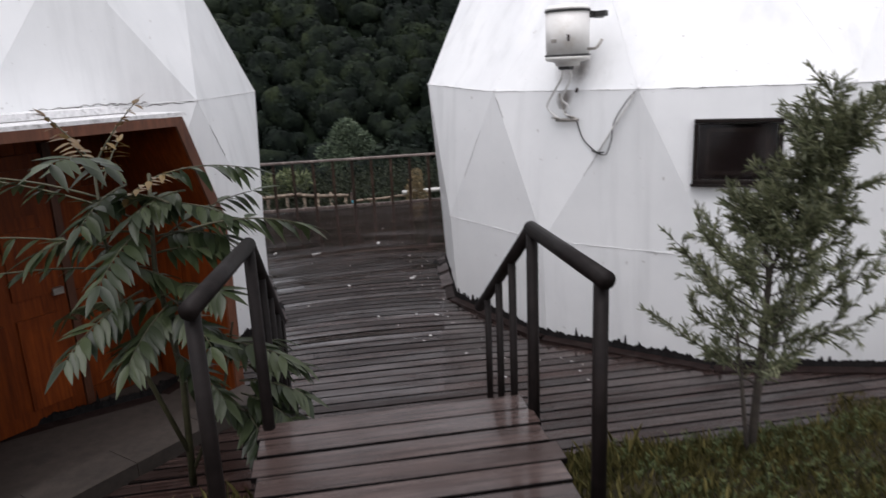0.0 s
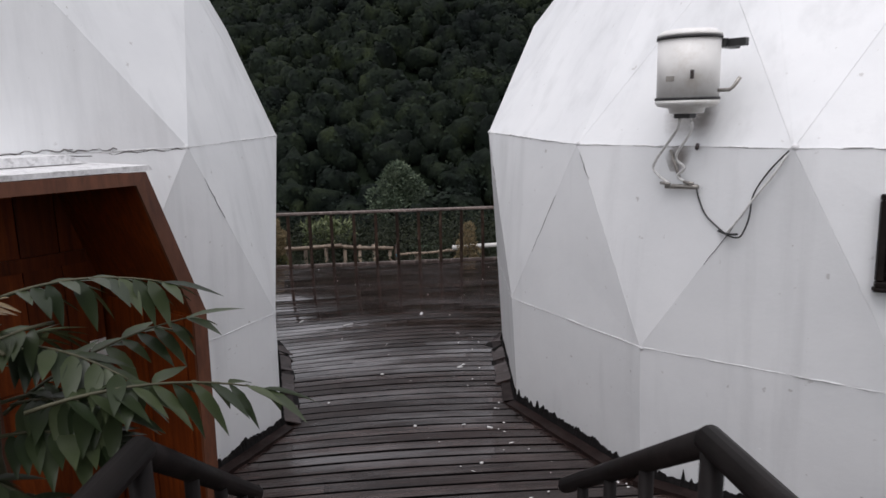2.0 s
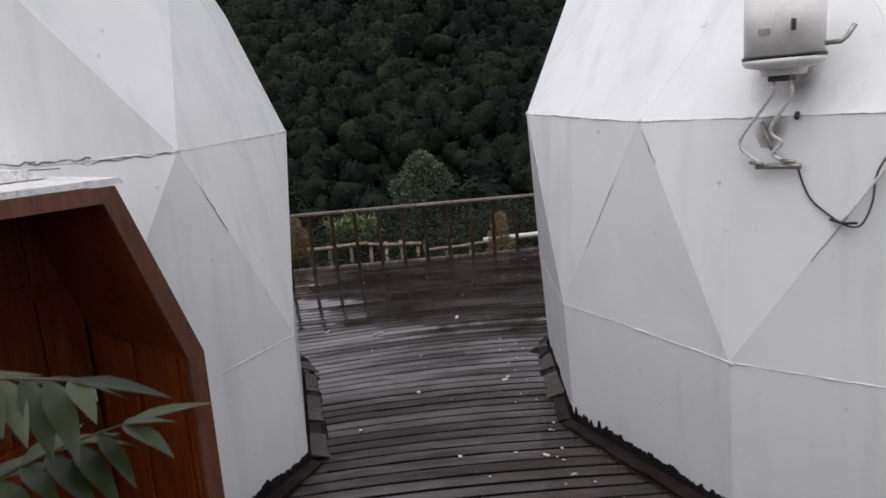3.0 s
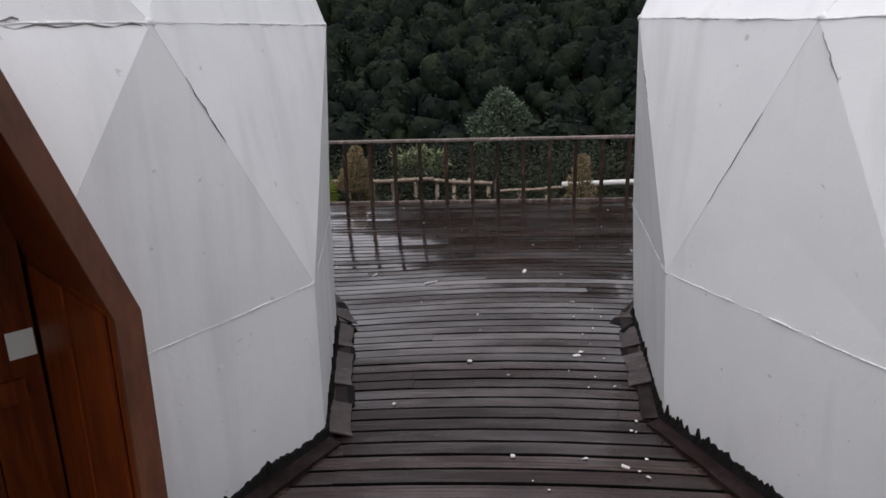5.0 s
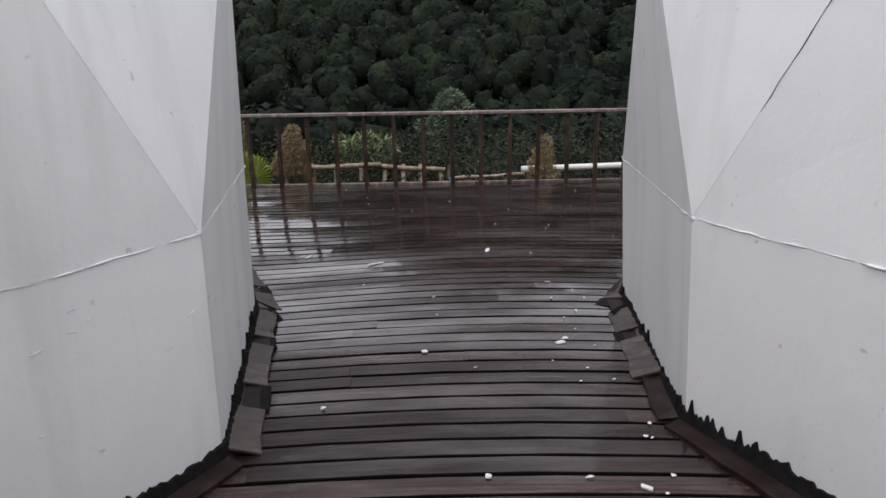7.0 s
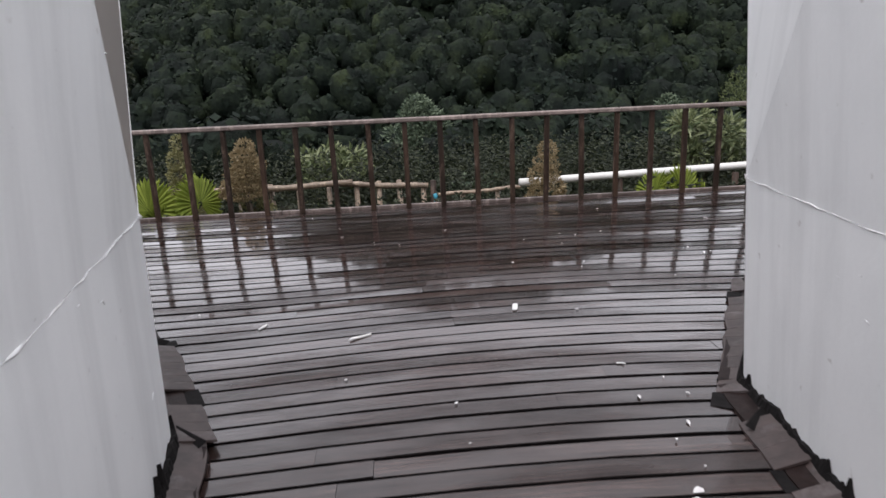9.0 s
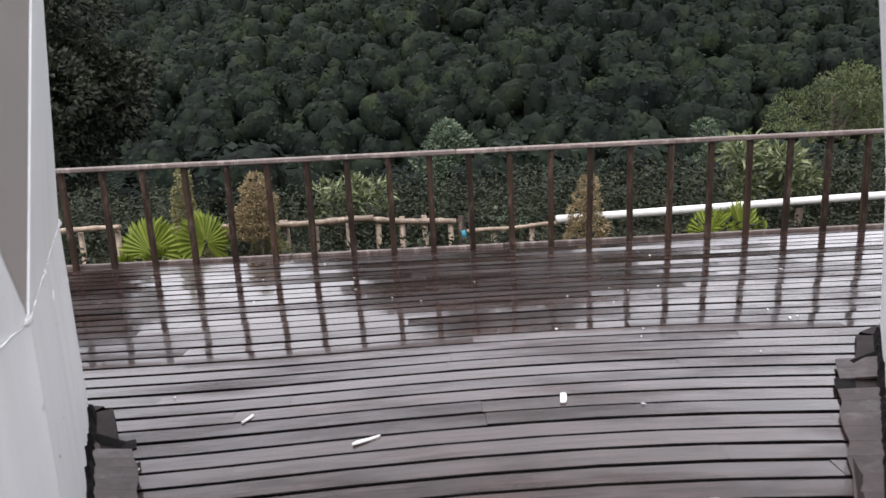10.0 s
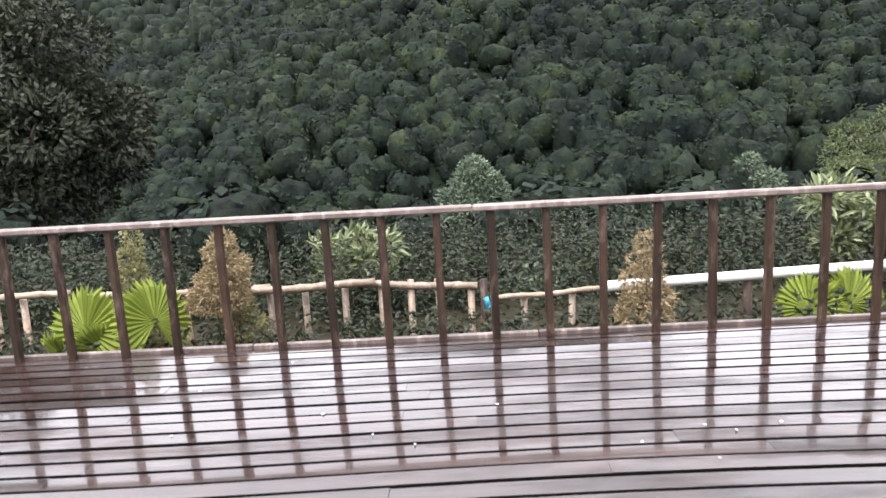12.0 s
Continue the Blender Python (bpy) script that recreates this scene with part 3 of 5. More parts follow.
    part("felt_skirt", felt_skirt(plan, rng), M_FELT, dome, "ragged black bitumen felt strip")
    for i in range(plan.n):
        part("apron", apron(plan.base(i), plan.base(i + 1), rng), M_APRON, dome, "dark red-brown strip along the foot")
    return dome


# the sides towards the walk are uneven, the hidden backs are evenly spaced
RIGHT = DomePlan(4.394, 7.537,
                 [(205.03, 3.575), (229.03, 3.600), (253.03, 3.617)] + [(278.0 + 25 * k, 3.6) for k in range(9)] + [(143.0, 3.617), (181.4, 3.655, 2.335)],
                 [(215.47, 3.641), (239.47, 3.641), (265.5, 3.62)] + [(290.5 + 25 * k, 3.6) for k in range(9)] + [(163.6, 3.545), (191.47, 3.641)],
                 2.269, 0.948, 1.16, 0.80, -0.05, {0: (215.8, 2.82, 3.47), 13: (165.0, 3.15, 3.36)})
LEFT = DomePlan(-3.728, 7.051,
                [(9.36, 2.61, 2.35), (46.0, 3.0), (82.0, 3.25), (117.0, 3.35), (152.0, 3.35), (187.0, 3.25), (222.0, 3.05), (257.0, 2.8), (293.02, 2.58), (331.19, 2.555)],
                [(28.28, 2.64), (59.0, 3.2), (99.0, 3.35), (134.0, 3.4), (169.0, 3.35), (204.0, 3.2), (240.0, 2.95), (276.5, 2.64), (311.94, 2.64), (350.11, 2.64)],
                2.325, 0.972, 1.12, 0.86, -0.012, {9: (348.5, 2.15, 3.55), 8: (310.2, 2.37, 3.42), 0: (32.5, 2.42, 3.36)})
right_dome = build_dome(RIGHT, "white-painted faceted geodesic dome with grey rain streaks on deck")
left_dome = build_dome(LEFT, "white-painted faceted geodesic dome with a wooden porch", clear=(0,), cut=(7, 8))
# peeled paint along the waist over the porch: broken dark lines
rng = np.random.default_rng(29)
a, b = LEFT.waist(9), LEFT.waist(8)
out = Vector((a.x + b.x, a.y + b.y, 0)).normalized()
for f0, f1, drop in ((0.02, 0.30, -0.010), (0.27, 0.44, 0.012), (0.42, 0.61, 0.018), (0.58, 0.80, 0.010), (0.36, 0.90, -0.020)):
    line = [a.lerp(b, f0 + (f1 - f0) * k / 14) + out * 0.002 + Vector((0, 0, drop + 0.006 * math.sin(k * 1.3) + float(rng.normal(0, 0.003)))) for k in range(15)]
    part("crack", tube(line, [0.0012 + 0.0035 * float(rng.random()) for _ in line], 5), M_CRACK, left_dome, "ragged peeling crack along the waist seam")
for dome_ob, r in ((right_dome, 3.1), (left_dome, 1.75)):
    # shell added behind the panels: stops light leaks, dark behind the clear one
    liner = lathe([(r, 0.035), (r, 2.2), (r * 0.86, 3.3), (r * 0.45, 3.9), (0.2, 4.1)], 15)
    part("lining", liner, M_DARK, dome_ob, "added dark shell behind the panels, blocking light")
# inside edge of the clear panel: a timber strut behind the sheet
a, b = LEFT.low(0), (LEFT.waist(0) + LEFT.waist(1)) / 2
inward = Vector((a.x, a.y, 0)).normalized() * 0.12
part("strut", tube([a - inward, b - inward], 0.035, 8), M_DOORTRIM, left_dome, "brown timber strut behind the clear panel", True)


# ---- window of the right dome ----
def dome_window():
    w1, w2, l1 = RIGHT.waist(1), RIGHT.waist(2), RIGHT.low(1)
    u = (w2 - w1).normalized()
    n = (w2 - w1).cross(l1 - w1).normalized()
    if n.dot(Vector((w1.x, w1.y, 0))) < 0:
        n = -n
    v = n.cross(u)
    if v.z < 0:
        v = -v
    origin = RIGHT.c + w1 + u * 0.745 - v * 0.49
    m = Matrix((u, v, n)).transposed().to_4x4()
    m.translation = origin
    win = thing("window_1", m, "small dark-framed window set in the white dome", "window", kind="structure")
    wid, hei = 0.63, 0.50
    for y in (-1, 1):
        part("window_frame", box((wid, 0.034, 0.09), pose(0, y * (hei / 2 - 0.017), 0.02), 0.006), M_FRAME, win)
    for x in (-1, 1):
        part("window_frame", box((0.034, hei - 0.072, 0.085), pose(x * (wid / 2 - 0.017), 0, 0.02), 0.006), M_FRAME, win)
    part("curtain", box((wid - 0.075, hei - 0.075, 0.006), pose(0, 0, 0.012)), M_CURTAIN, win, "brown curtain behind the glass")
    pane = part("pane", box((wid - 0.070, hei - 0.070, 0.005), pose(0, 0, 0.034)), M_GLASS, win)
    pane.visible_shadow = False
    for x in (-0.21, 0.21):
        part("inner_frame", box((0.026, hei - 0.16, 0.010), pose(x, 0, 0.022)), M_SASH, win, "dull brown sash behind the glass")
    for y in (-0.165, 0.165):
        part("inner_frame", box((0.394, 0.026, 0.010), pose(0, y, 0.022)), M_SASH, win, "dull brown sash behind the glass")
    part("window_sill", box((wid + 0.02, 0.02, 0.10), pose(0, -hei / 2 - 0.008, 0.03), 0.004), M_FRAME, win)


dome_window()


# ---- water heater ----
def water_heater():
    az = radians(219.5)
    m = Matrix.Translation(RIGHT.c + Vector((3.63 * math.cos(az), 3.63 * math.sin(az), 2.47))) @ rotz(az)
    h = thing("water_heater", m, "small cream enamel water heater tank hung on the dome, stained", "water heater")
    r = 0.178
    part("tank", lathe([(r, 0.08), (r, 0.44)], 36), M_ENAMEL, h, "", True)
    part("lower_cap", lathe([(0.09, 0.0), (0.10, 0.004), (0.105, 0.03), (0.17, 0.045), (r + 0.006, 0.062), (r + 0.006, 0.078)], 36), M_ENAMEL, h, "", True)
    part("upper_cap", lathe([(r + 0.006, 0.442), (r + 0.006, 0.455), (0.15, 0.478), (0.05, 0.49)], 36), M_ENAMEL, h, "", True)
    part("seal_band", lathe([(r + 0.008, 0.079), (r + 0.008, 0.094)], 36), M_BLACK, h, "black seal band", True)
    part("seal_band", lathe([(r + 0.008, 0.425), (r + 0.008, 0.441)], 36), M_BLACK, h, "black seal band", True)
    part("badge", box((0.004, 0.05, 0.03), pose(r + 0.002, -0.02, 0.2)), M_BRASS, h, "small grey badge")
    part("badge", box((0.004, 0.02, 0.05), pose(r * 0.86, 0.1, 0.22, 0, 0, 32)), M_RUST, h, "brown rust spot")
    part("bracket", box((0.20, 0.06, 0.05), pose(-0.17, 0.16, 0.40), 0.004), M_BLACK, h, "black steel bracket")
    part("bracket", box((0.05, 0.14, 0.045), pose(-0.12, 0.22, 0.40), 0.004), M_BLACK, h, "black steel bracket")
    part("bracket", box((0.16, 0.03, 0.03), pose(-0.18, -0.1, 0.12), 0.004), M_BRASS, h)
    part("side_valve", tube([(-0.02, 0.17, 0.13), (-0.03, 0.24, 0.13), (-0.04, 0.26, 0.15), (-0.05, 0.29, 0.20)], 0.011, 8), M_BRASS, h, "", True)
    part("control_box", box((0.09, 0.10, 0.03), pose(0.02, 0.0, -0.012), 0.005), M_BLACK, h, "black control box under the tank")
    w0, w1, l0 = RIGHT.waist(0), RIGHT.waist(1), RIGHT.low(0)
    nor = (w1 - w0).cross(l0 - w0).normalized()
    nor = nor if nor.dot(Vector((w0.x, w0.y, 0))) > 0 else -nor

    def wall(a, b, off=0.012):
        """A place on the dome's facet under the tank, in the tank's own axes."""
        return m.inverted() @ (RIGHT.c + w0 + (w1 - w0) * a + (l0 - w0) * b + nor * off)

    def curve(pts, n=6):
        """A smooth run through the points."""
        pts = [Vector(p) for p in pts]
        ext, out = [pts[0] * 2 - pts[1]] + pts + [pts[-1] * 2 - pts[-2]], []
        for p0, p1, p2, p3 in zip(ext, ext[1:], ext[2:], ext[3:]):
            for k in range(n):
                u = k / n
                out.append(0.5 * (2 * p1 + (p2 - p0) * u + (2 * p0 - 5 * p1 + 4 * p2 - p3) * u * u + (3 * p1 - p0 - 3 * p2 + p3) * u ** 3))
        return out + [pts[-1]]

    vl, vr = wall(0.455, 0.185, 0.05), wall(0.535, 0.175, 0.05)
    part("hose", tube(curve([(0.02, -0.035, -0.02), (0.02, -0.04, -0.08), (-0.01, -0.10, -0.15), wall(0.41, 0.09, 0.07), wall(0.41, 0.14, 0.06), vl]), 0.009, 8), M_HOSE, h, "white braided hose", True)
    part("hose", tube(curve([(0.02, 0.035, -0.02), (0.02, 0.045, -0.10), wall(0.54, 0.05, 0.10), wall(0.55, 0.10, 0.07), wall(0.50, 0.14, 0.06), vr]), 0.009, 8), M_HOSE, h, "white braided hose", True)
    part("pipe_stub", tube([wall(0.495, 0.02, 0.02), wall(0.495, 0.15, 0.03)], 0.010, 8), M_BRASS, h, "", True)
    part("valve", tube([wall(0.42, 0.19, 0.04), wall(0.57, 0.185, 0.04)], 0.015, 8), M_BRASS, h, "corroded shut-off valve", True)
    part("valve_handle", tube([wall(0.41, 0.175, 0.06), wall(0.455, 0.18, 0.07)], 0.010, 6), M_BRASS, h, "", True)
    part("valve_handle", tube([wall(0.52, 0.165, 0.06), wall(0.565, 0.17, 0.07)], 0.010, 6), M_BRASS, h, "", True)
    part("cable", tube(curve([wall(0.55, 0.19), wall(0.545, 0.25), wall(0.55, 0.31), wall(0.585, 0.36), wall(0.62, 0.392), wall(0.66, 0.395), wall(0.70, 0.36, 0.03), wall(0.74, 0.30, 0.03), wall(0.79, 0.20, 0.025), wall(0.88, 0.10, 0.02), wall(0.985, 0.01, 0.02)]), 0.005, 6), M_BLACK, h, "drooping black cable", True)
    part("conduit", tube(curve([wall(0.61, 0.385, 0.02), wall(0.67, 0.335, 0.03), wall(0.80, 0.205, 0.03), wall(0.90, 0.11, 0.03), wall(0.97, 0.03, 0.025)]), 0.007, 6), M_HOSE, h, "loose grey conduit", True)
    part("cable", tube(curve([wall(0.585, 0.375, 0.02), wall(0.625, 0.385, 0.03), wall(0.67, 0.38, 0.045)]), 0.007, 6), M_BLACK, h, "", True)
    # grime on the wall under and beside the tank
    apex = RIGHT.cap()[0]
    nup = (w1 - w0).cross(apex - w0).normalized()
    nup = nup if nup.dot(Vector((w0.x, w0.y, 0))) > 0 else -nup

    def upper_wall(a, b, off=0.0035):
        return m.inverted() @ (RIGHT.c + w0 + (w1 - w0) * a + (apex - (w0 + w1) / 2) * b + nup * off)

    for spot in ([upper_wall(0.40, 0.0), upper_wall(0.66, 0.0), upper_wall(0.66, 0.42), upper_wall(0.40, 0.42)],
                 [upper_wall(0.54, -0.002), upper_wall(0.68, -0.002), upper_wall(0.68, 0.3), upper_wall(0.54, 0.3)],
                 [wall(0.45, -0.002, 0.0035), wall(0.60, -0.002, 0.0035), wall(0.56, 0.12, 0.0035), wall(0.45, 0.12, 0.0035)]):
        film = bmesh.new()
        film.faces.new([film.verts.new(q) for q in spot])
        part("grime", film, M_STAIN, h, "brown-grey grime on the white wall").visible_shadow = False
    part("cable_clip", tube([wall(0.62, -0.01, 0.0), wall(0.62, 0.01, 0.03)], 0.012, 6), M_RUST, h, "rusty clip", True)


water_heater()


# ---- wooden porch of the left dome ----
def porch_place(lat, z, ax):
    return PORCH_O + PORCH_AX * ax + PORCH_LAT * lat + Vector((0, 0, z))


def porch():
    p = thing("porch", Matrix(), "orange varnished timber porch with slanting sides on the dome", "porch")
    outer = [(0.835, 0.0), (0.855, 1.46), (0.585, 2.235), (-0.95, 2.24), (-1.27, 1.46), (-1.25, 0.0)]
    front, back = 4.42, 2.95
    th = 0.055
    inner = [(0.780, 0.0), (0.799, 1.447), (0.548, 2.183), (-0.913, 2.185), (-1.212, 1.447), (-1.195, 0.0)]
    names = ["side_wall", "slanting_side", "ceiling_board", "slanting_side", "side_wall"]
    for k in range(5):
        quad = [outer[k], outer[k + 1], inner[k + 1], inner[k]]
        part(names[k], slab(quad, back, front - 0.004, porch_place), M_DOOR, p)
        # front edge trim, a little proud of the walls
        wide = [(a * 1.0 + (0.012 if a > 0 else -0.012), b + (0.012 if b > 2 else 0)) for a, b in quad[:2]] + [(a * 0.985, b) for a, b in quad[2:]]
        part("front_trim", slab(wide, front - 0.002, front + 0.022, porch_place), M_DOORTRIM, p, "worn red-brown edge board")
    roof = [(0.64, 2.252), (-1.0, 2.252), (-0.98, 2.278), (0.62, 2.278)]
    part("roof_felt", slab(roof, back - 0.1, front + 0.015, porch_place), M_CAULK, p, "white painted roof covering")
    gable = [(0.55, 2.283), (-0.9, 2.283), (-0.8, 2.33), (0.45, 2.33)]
    part("roof_flashing", slab(gable, back - 0.1, 3.95, porch_place), M_CAULK, p, "peeling white flashing")
    # boarded wall at the back of the porch
    def ceil(lat):
        return min(2.18, 1.447 + (0.799 - lat) * 2.93, 1.447 + (lat + 1.212) * 2.468)

    w = 3.45
    lats = np.linspace(-1.19, 0.775, 10)
    for a, b in zip(lats, lats[1:]):
        a, b = float(a) + 0.003, float(b) - 0.003
        part("wall_board", slab([(a, 0.02), (b, 0.02), (b, ceil(b)), (a, ceil(a))], w - 0.04, w, porch_place), M_DOOR, p)
    for z0, z1 in ((0.02, 0.14), (0.86, 0.96), (1.66, 1.74)):
        part("cross_rail", slab([(0.12, z0), (0.70, z0), (0.70, z1), (0.12, z1)], w + 0.002, w + 0.025, porch_place), M_DOOR, p)
    part("notice", slab([(0.665, 1.04), (0.765, 1.04), (0.765, 1.155), (0.665, 1.155)], w + 0.002, w + 0.006, porch_place), M_PAPER, p, "small white paper notice")
    door = part("door_leaf", slab([(-0.82, 0.03), (0.05, 0.03), (0.05, 2.03), (-0.82, 2.03)], w + 0.004, w + 0.045, porch_place), M_DOOR, p, "orange varnished panel door")
    for z0, z1 in ((0.15, 0.85), (1.0, 1.5), (1.6, 1.93)):
        for a0, a1 in ((-0.72, -0.43), (-0.34, -0.05)):
            part("door_panel", slab([(a0, z0), (a1, z0), (a1, z1), (a0, z1)], w + 0.047, w + 0.062, porch_place), M_DOOR, door)
    part("door_handle", slab([(-0.06, 0.98), (0.02, 0.98), (0.02, 1.03), (-0.06, 1.03)], w + 0.047, w + 0.085, porch_place), M_BRASS, door, "dull metal handle")
    for lat in (-0.86, 0.085):
        part("door_post", slab([(lat - 0.03, 0.02), (lat + 0.03, 0.02), (lat + 0.03, 2.1), (lat - 0.03, 2.1)], w + 0.002, w + 0.065, porch_place), M_DOORTRIM, p)
    for ax in (3.50, 3.93):
        part("wall_panel", slab([(0.776, 0.03), (0.766, 0.03), (0.785, 1.43), (0.794, 1.43)], ax, ax + 0.40, porch_place), M_DOOR, p)
    return p


porch()
step = thing("door_step", Matrix(), "long grey stone step in front of the porch", "step")
for k in range(4):
    a0, a1 = -1.5 + 0.58 * k, -1.5 + 0.58 * (k + 1) - 0.006
    part("stone", slab([(a0, -0.30), (a1, -0.30), (a1, 0.10), (a0, 0.10)], 4.46, 4.78, porch_place), M_STONE, step)
landing = part("threshold", slab([(-1.2, -0.2), (0.84, -0.2), (0.84, 0.015), (-1.2, 0.015)], 3.1, 4.455, porch_place), M_STONE, step)


# ---- platform, stairs and handrails ----
def board_mesh(name, lx, ly, lz, bevel=0.004):
    me = bpy.data.meshes.new(name)
    bm = box((lx, ly, lz), Matrix(), bevel)
    bm.to_mesh(me)
    bm.free()
    return me


PLAT_Z, PLAT_END = 0.87, 2.66
platform = thing("boardwalk", pose(-0.2, 0, PLAT_Z), "raised boardwalk of pale wet boards", "boardwalk")
rng = np.random.default_rng(5)
walk_board = board_mesh("board", 1.30, 0.146, 0.03)
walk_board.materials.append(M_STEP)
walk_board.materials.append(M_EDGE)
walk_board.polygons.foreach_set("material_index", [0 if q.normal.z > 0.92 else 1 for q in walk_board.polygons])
y = PLAT_END - 0.08
while y > -3.2:
    ob = mesh_part("board", walk_board, M_STEP, platform)
    ob.matrix_basis = pose(float(rng.normal(0, 0.012)), y, -0.015 + float(rng.normal(0, 0.0015)), 0, 0, float(rng.normal(0, 0.35)))
    y -= 0.160
for x in (-0.55, 0.0, 0.55):
    part("joist", box((0.06, 5.8, 0.10), pose(x, -0.28, -0.085)), M_JOIST, platform)
stairs = thing("stairs", pose(-0.2, PLAT_END, 0), "dark timber steps from the boardwalk to the deck", "stairs")
for k in range(4):
    part("tread", box((1.26, 0.25, 0.035), pose(0, 0.14 + 0.262 * k, PLAT_Z - 0.174 * (k + 1) - 0.0175), 0.004), M_DECK, stairs)
for x in (-0.62, 0.62):
    part("stringer", slab([(0.0, PLAT_Z - 0.06), (1.18, 0.02), (0.95, 0.015), (0.0, PLAT_Z - 0.30)], x - 0.02, x + 0.02, lambda a, b, d: Vector((d, a, b))), M_POLE, stairs)


def handrail(x0, x1, y0, y1, y2, label, wide_end):
    """Level pole over the boardwalk, then a pole falling with the stairs, on upright poles."""
    r = thing("handrail", Matrix(), label, "handrail", "handrails of the stairs")
    ztop, zlow = 1.765, 0.985
    top = Vector((x1, y1, ztop))
    part("rail", tube([(x0, y0 - 0.03, ztop - 0.008), top + Vector((0, 0.012, 0))], 0.034, 14), M_POLE, r, "", True)
    low = Vector((x1, y2, zlow))
    part("rail", tube([top, low], 0.032, 14), M_POLE, r, "", True)
    gz0 = 0.70
    part("post", tube([(x0, y0 + 0.02, gz0), (x0, y0 + 0.02, ztop - 0.02)], [0.030, 0.028], 12), M_POLE, r, "", True)
    part("post", tube([(x1, y1 - 0.01, gz0 - 0.25), (x1, y1 - 0.01, ztop - 0.015)], [0.030, 0.027], 12), M_POLE, r, "", True)
    for f in (0.30, 0.55, 0.80):
        q = top.lerp(low, f)
        foot = 0.02
        part("post", tube([(q.x, q.y, foot), (q.x, q.y, q.z)], [0.022, 0.021], 10), M_POLE, r, "", True)
    if wide_end:
        q = top.lerp(low, 0.93)
        part("end_post", box((0.05, 0.12, q.z), pose(q.x, q.y, q.z / 2), 0.005), M_POLE, r)
    return r


handrail(0.485, 0.462, 1.70, 2.50, 3.70, "dark round-pole handrail with upright posts beside the steps", False)
handrail(-0.915, -0.808, 1.79, 2.62, 3.80, "dark round-pole handrail half hidden in leaves beside the steps", True)


# ---- fence at the edge of the deck ----
FENCE_Y = 13.0
fence = thing("fence", pose(0, FENCE_Y, 0), "weathered brown timber balustrade along the deck edge", "fence")
rng = np.random.default_rng(8)
bal = board_mesh("baluster", 0.052, 0.045, 0.90, 0.006)
for k in range(-26, 27):
    ob = mesh_part("baluster", bal, M_FENCE, fence)
    ob.matrix_basis = pose(k * 0.3705 + float(rng.normal(0, 0.006)), 0.0, 0.445, float(rng.normal(0, 0.4)), float(rng.normal(0, 0.5)), float(rng.normal(0, 4)))
for k in range(-5, 5):
    part("top_rail", box((2.0, 0.085, 0.045), pose(k * 2.0 + 1.0 - 0.12, -0.005, 0.915), 0.010), M_RAILTOP, fence)
    part("kerb_board", box((1.995, 0.045, 0.045), pose(k * 2.0 + 1.0 + 0.3, 0.052, 0.006), 0.006), M_RAILTOP, fence)
part("fascia", box((20.0, 0.03, 0.24), pose(0, 0.10, -0.15)), M_JOIST, fence)


# ---- bamboo fence and pipe in the garden beyond ----
def bamboo_pole(a, b, r, knots=7):
    a, b = Vector(a), Vector(b)
    pts, rad = [], []
    for k in range(knots * 3 + 1):
        f = k / (knots * 3)
        pts.append(a.lerp(b, f) + Vector((0, 0, 0.008 * math.sin(f * 9))))
        rad.append(r * (1.16 if k % 3 == 0 else 0.96))
    return tube(pts, rad, 9)


bamboo = thing("bamboo_fence", pose(0, 15.4, 0), "low bamboo rail fence tied to short stakes", "fence")
part("pole", bamboo_pole((-6.6, 0, -0.06), (-4.3, 0, -0.05), 0.035), M_BAMBOO, bamboo, "", True)
part("pole", bamboo_pole((-4.2, 0.02, -0.10), (-2.2, 0.02, -0.10), 0.035), M_BAMBOO, bamboo, "", True)
part("pole", bamboo_pole((-2.9, -0.05, -0.12), (-1.1, -0.05, -0.085), 0.042), M_BAMBOO, bamboo, "", True)
part("pole", bamboo_pole((-1.4, 0.03, -0.10), (-0.05, 0.03, -0.20), 0.040), M_BAMBOO, bamboo, "", True)
part("pole", bamboo_pole((0.08, 0, -0.33), (1.25, 0, -0.28), 0.028), M_BAMBOO, bamboo, "", True)
rng = np.random.default_rng(12)
for x in (-6.2, -5.6, -5.15, -4.85, -4.4, -3.1, -2.65, -2.2, -1.85, -1.45, -1.05, -0.75, -0.42, -0.12, 0.45, 0.9):
    zt = -0.10 if x < -0.3 else (-0.2 if x < 0 else -0.32)
    part("stake", tube([(x, 0.06, -1.4), (x + float(rng.normal(0, 0.02)), 0.06, zt)], 0.036, 8), M_BAMBOO, bamboo, "", True)
part("lashing", tube([(0.03, -0.05, -0.30), (0.05, -0.06, -0.36), (0.03, -0.05, -0.42), (0.07, -0.05, -0.38)], 0.03, 7), M_BLUE, bamboo, "faded blue rope lashing", True)
part("end_stake", tube([(0.0, 0.0, -1.4), (0.02, 0.0, -0.12)], 0.04, 8), M_FENCE, bamboo, "dark end stake", True)
pipe = thing("white_pipe", Matrix(), "long white plastic pipe on short posts", "pipe")
part("pipe_run", tube([(1.12, 14.75, -0.10), (2.6, 14.85, -0.085), (4.4, 15.0, -0.07), (8.0, 15.2, -0.04)], 0.050, 12), M_PIPE, pipe, "", True)
for x in (1.45, 2.5, 4.1, 5.8):
    part("post", tube([(x, 14.86, -1.4), (x, 14.86, -0.14)], 0.045, 8), M_FENCE, pipe, "", True)


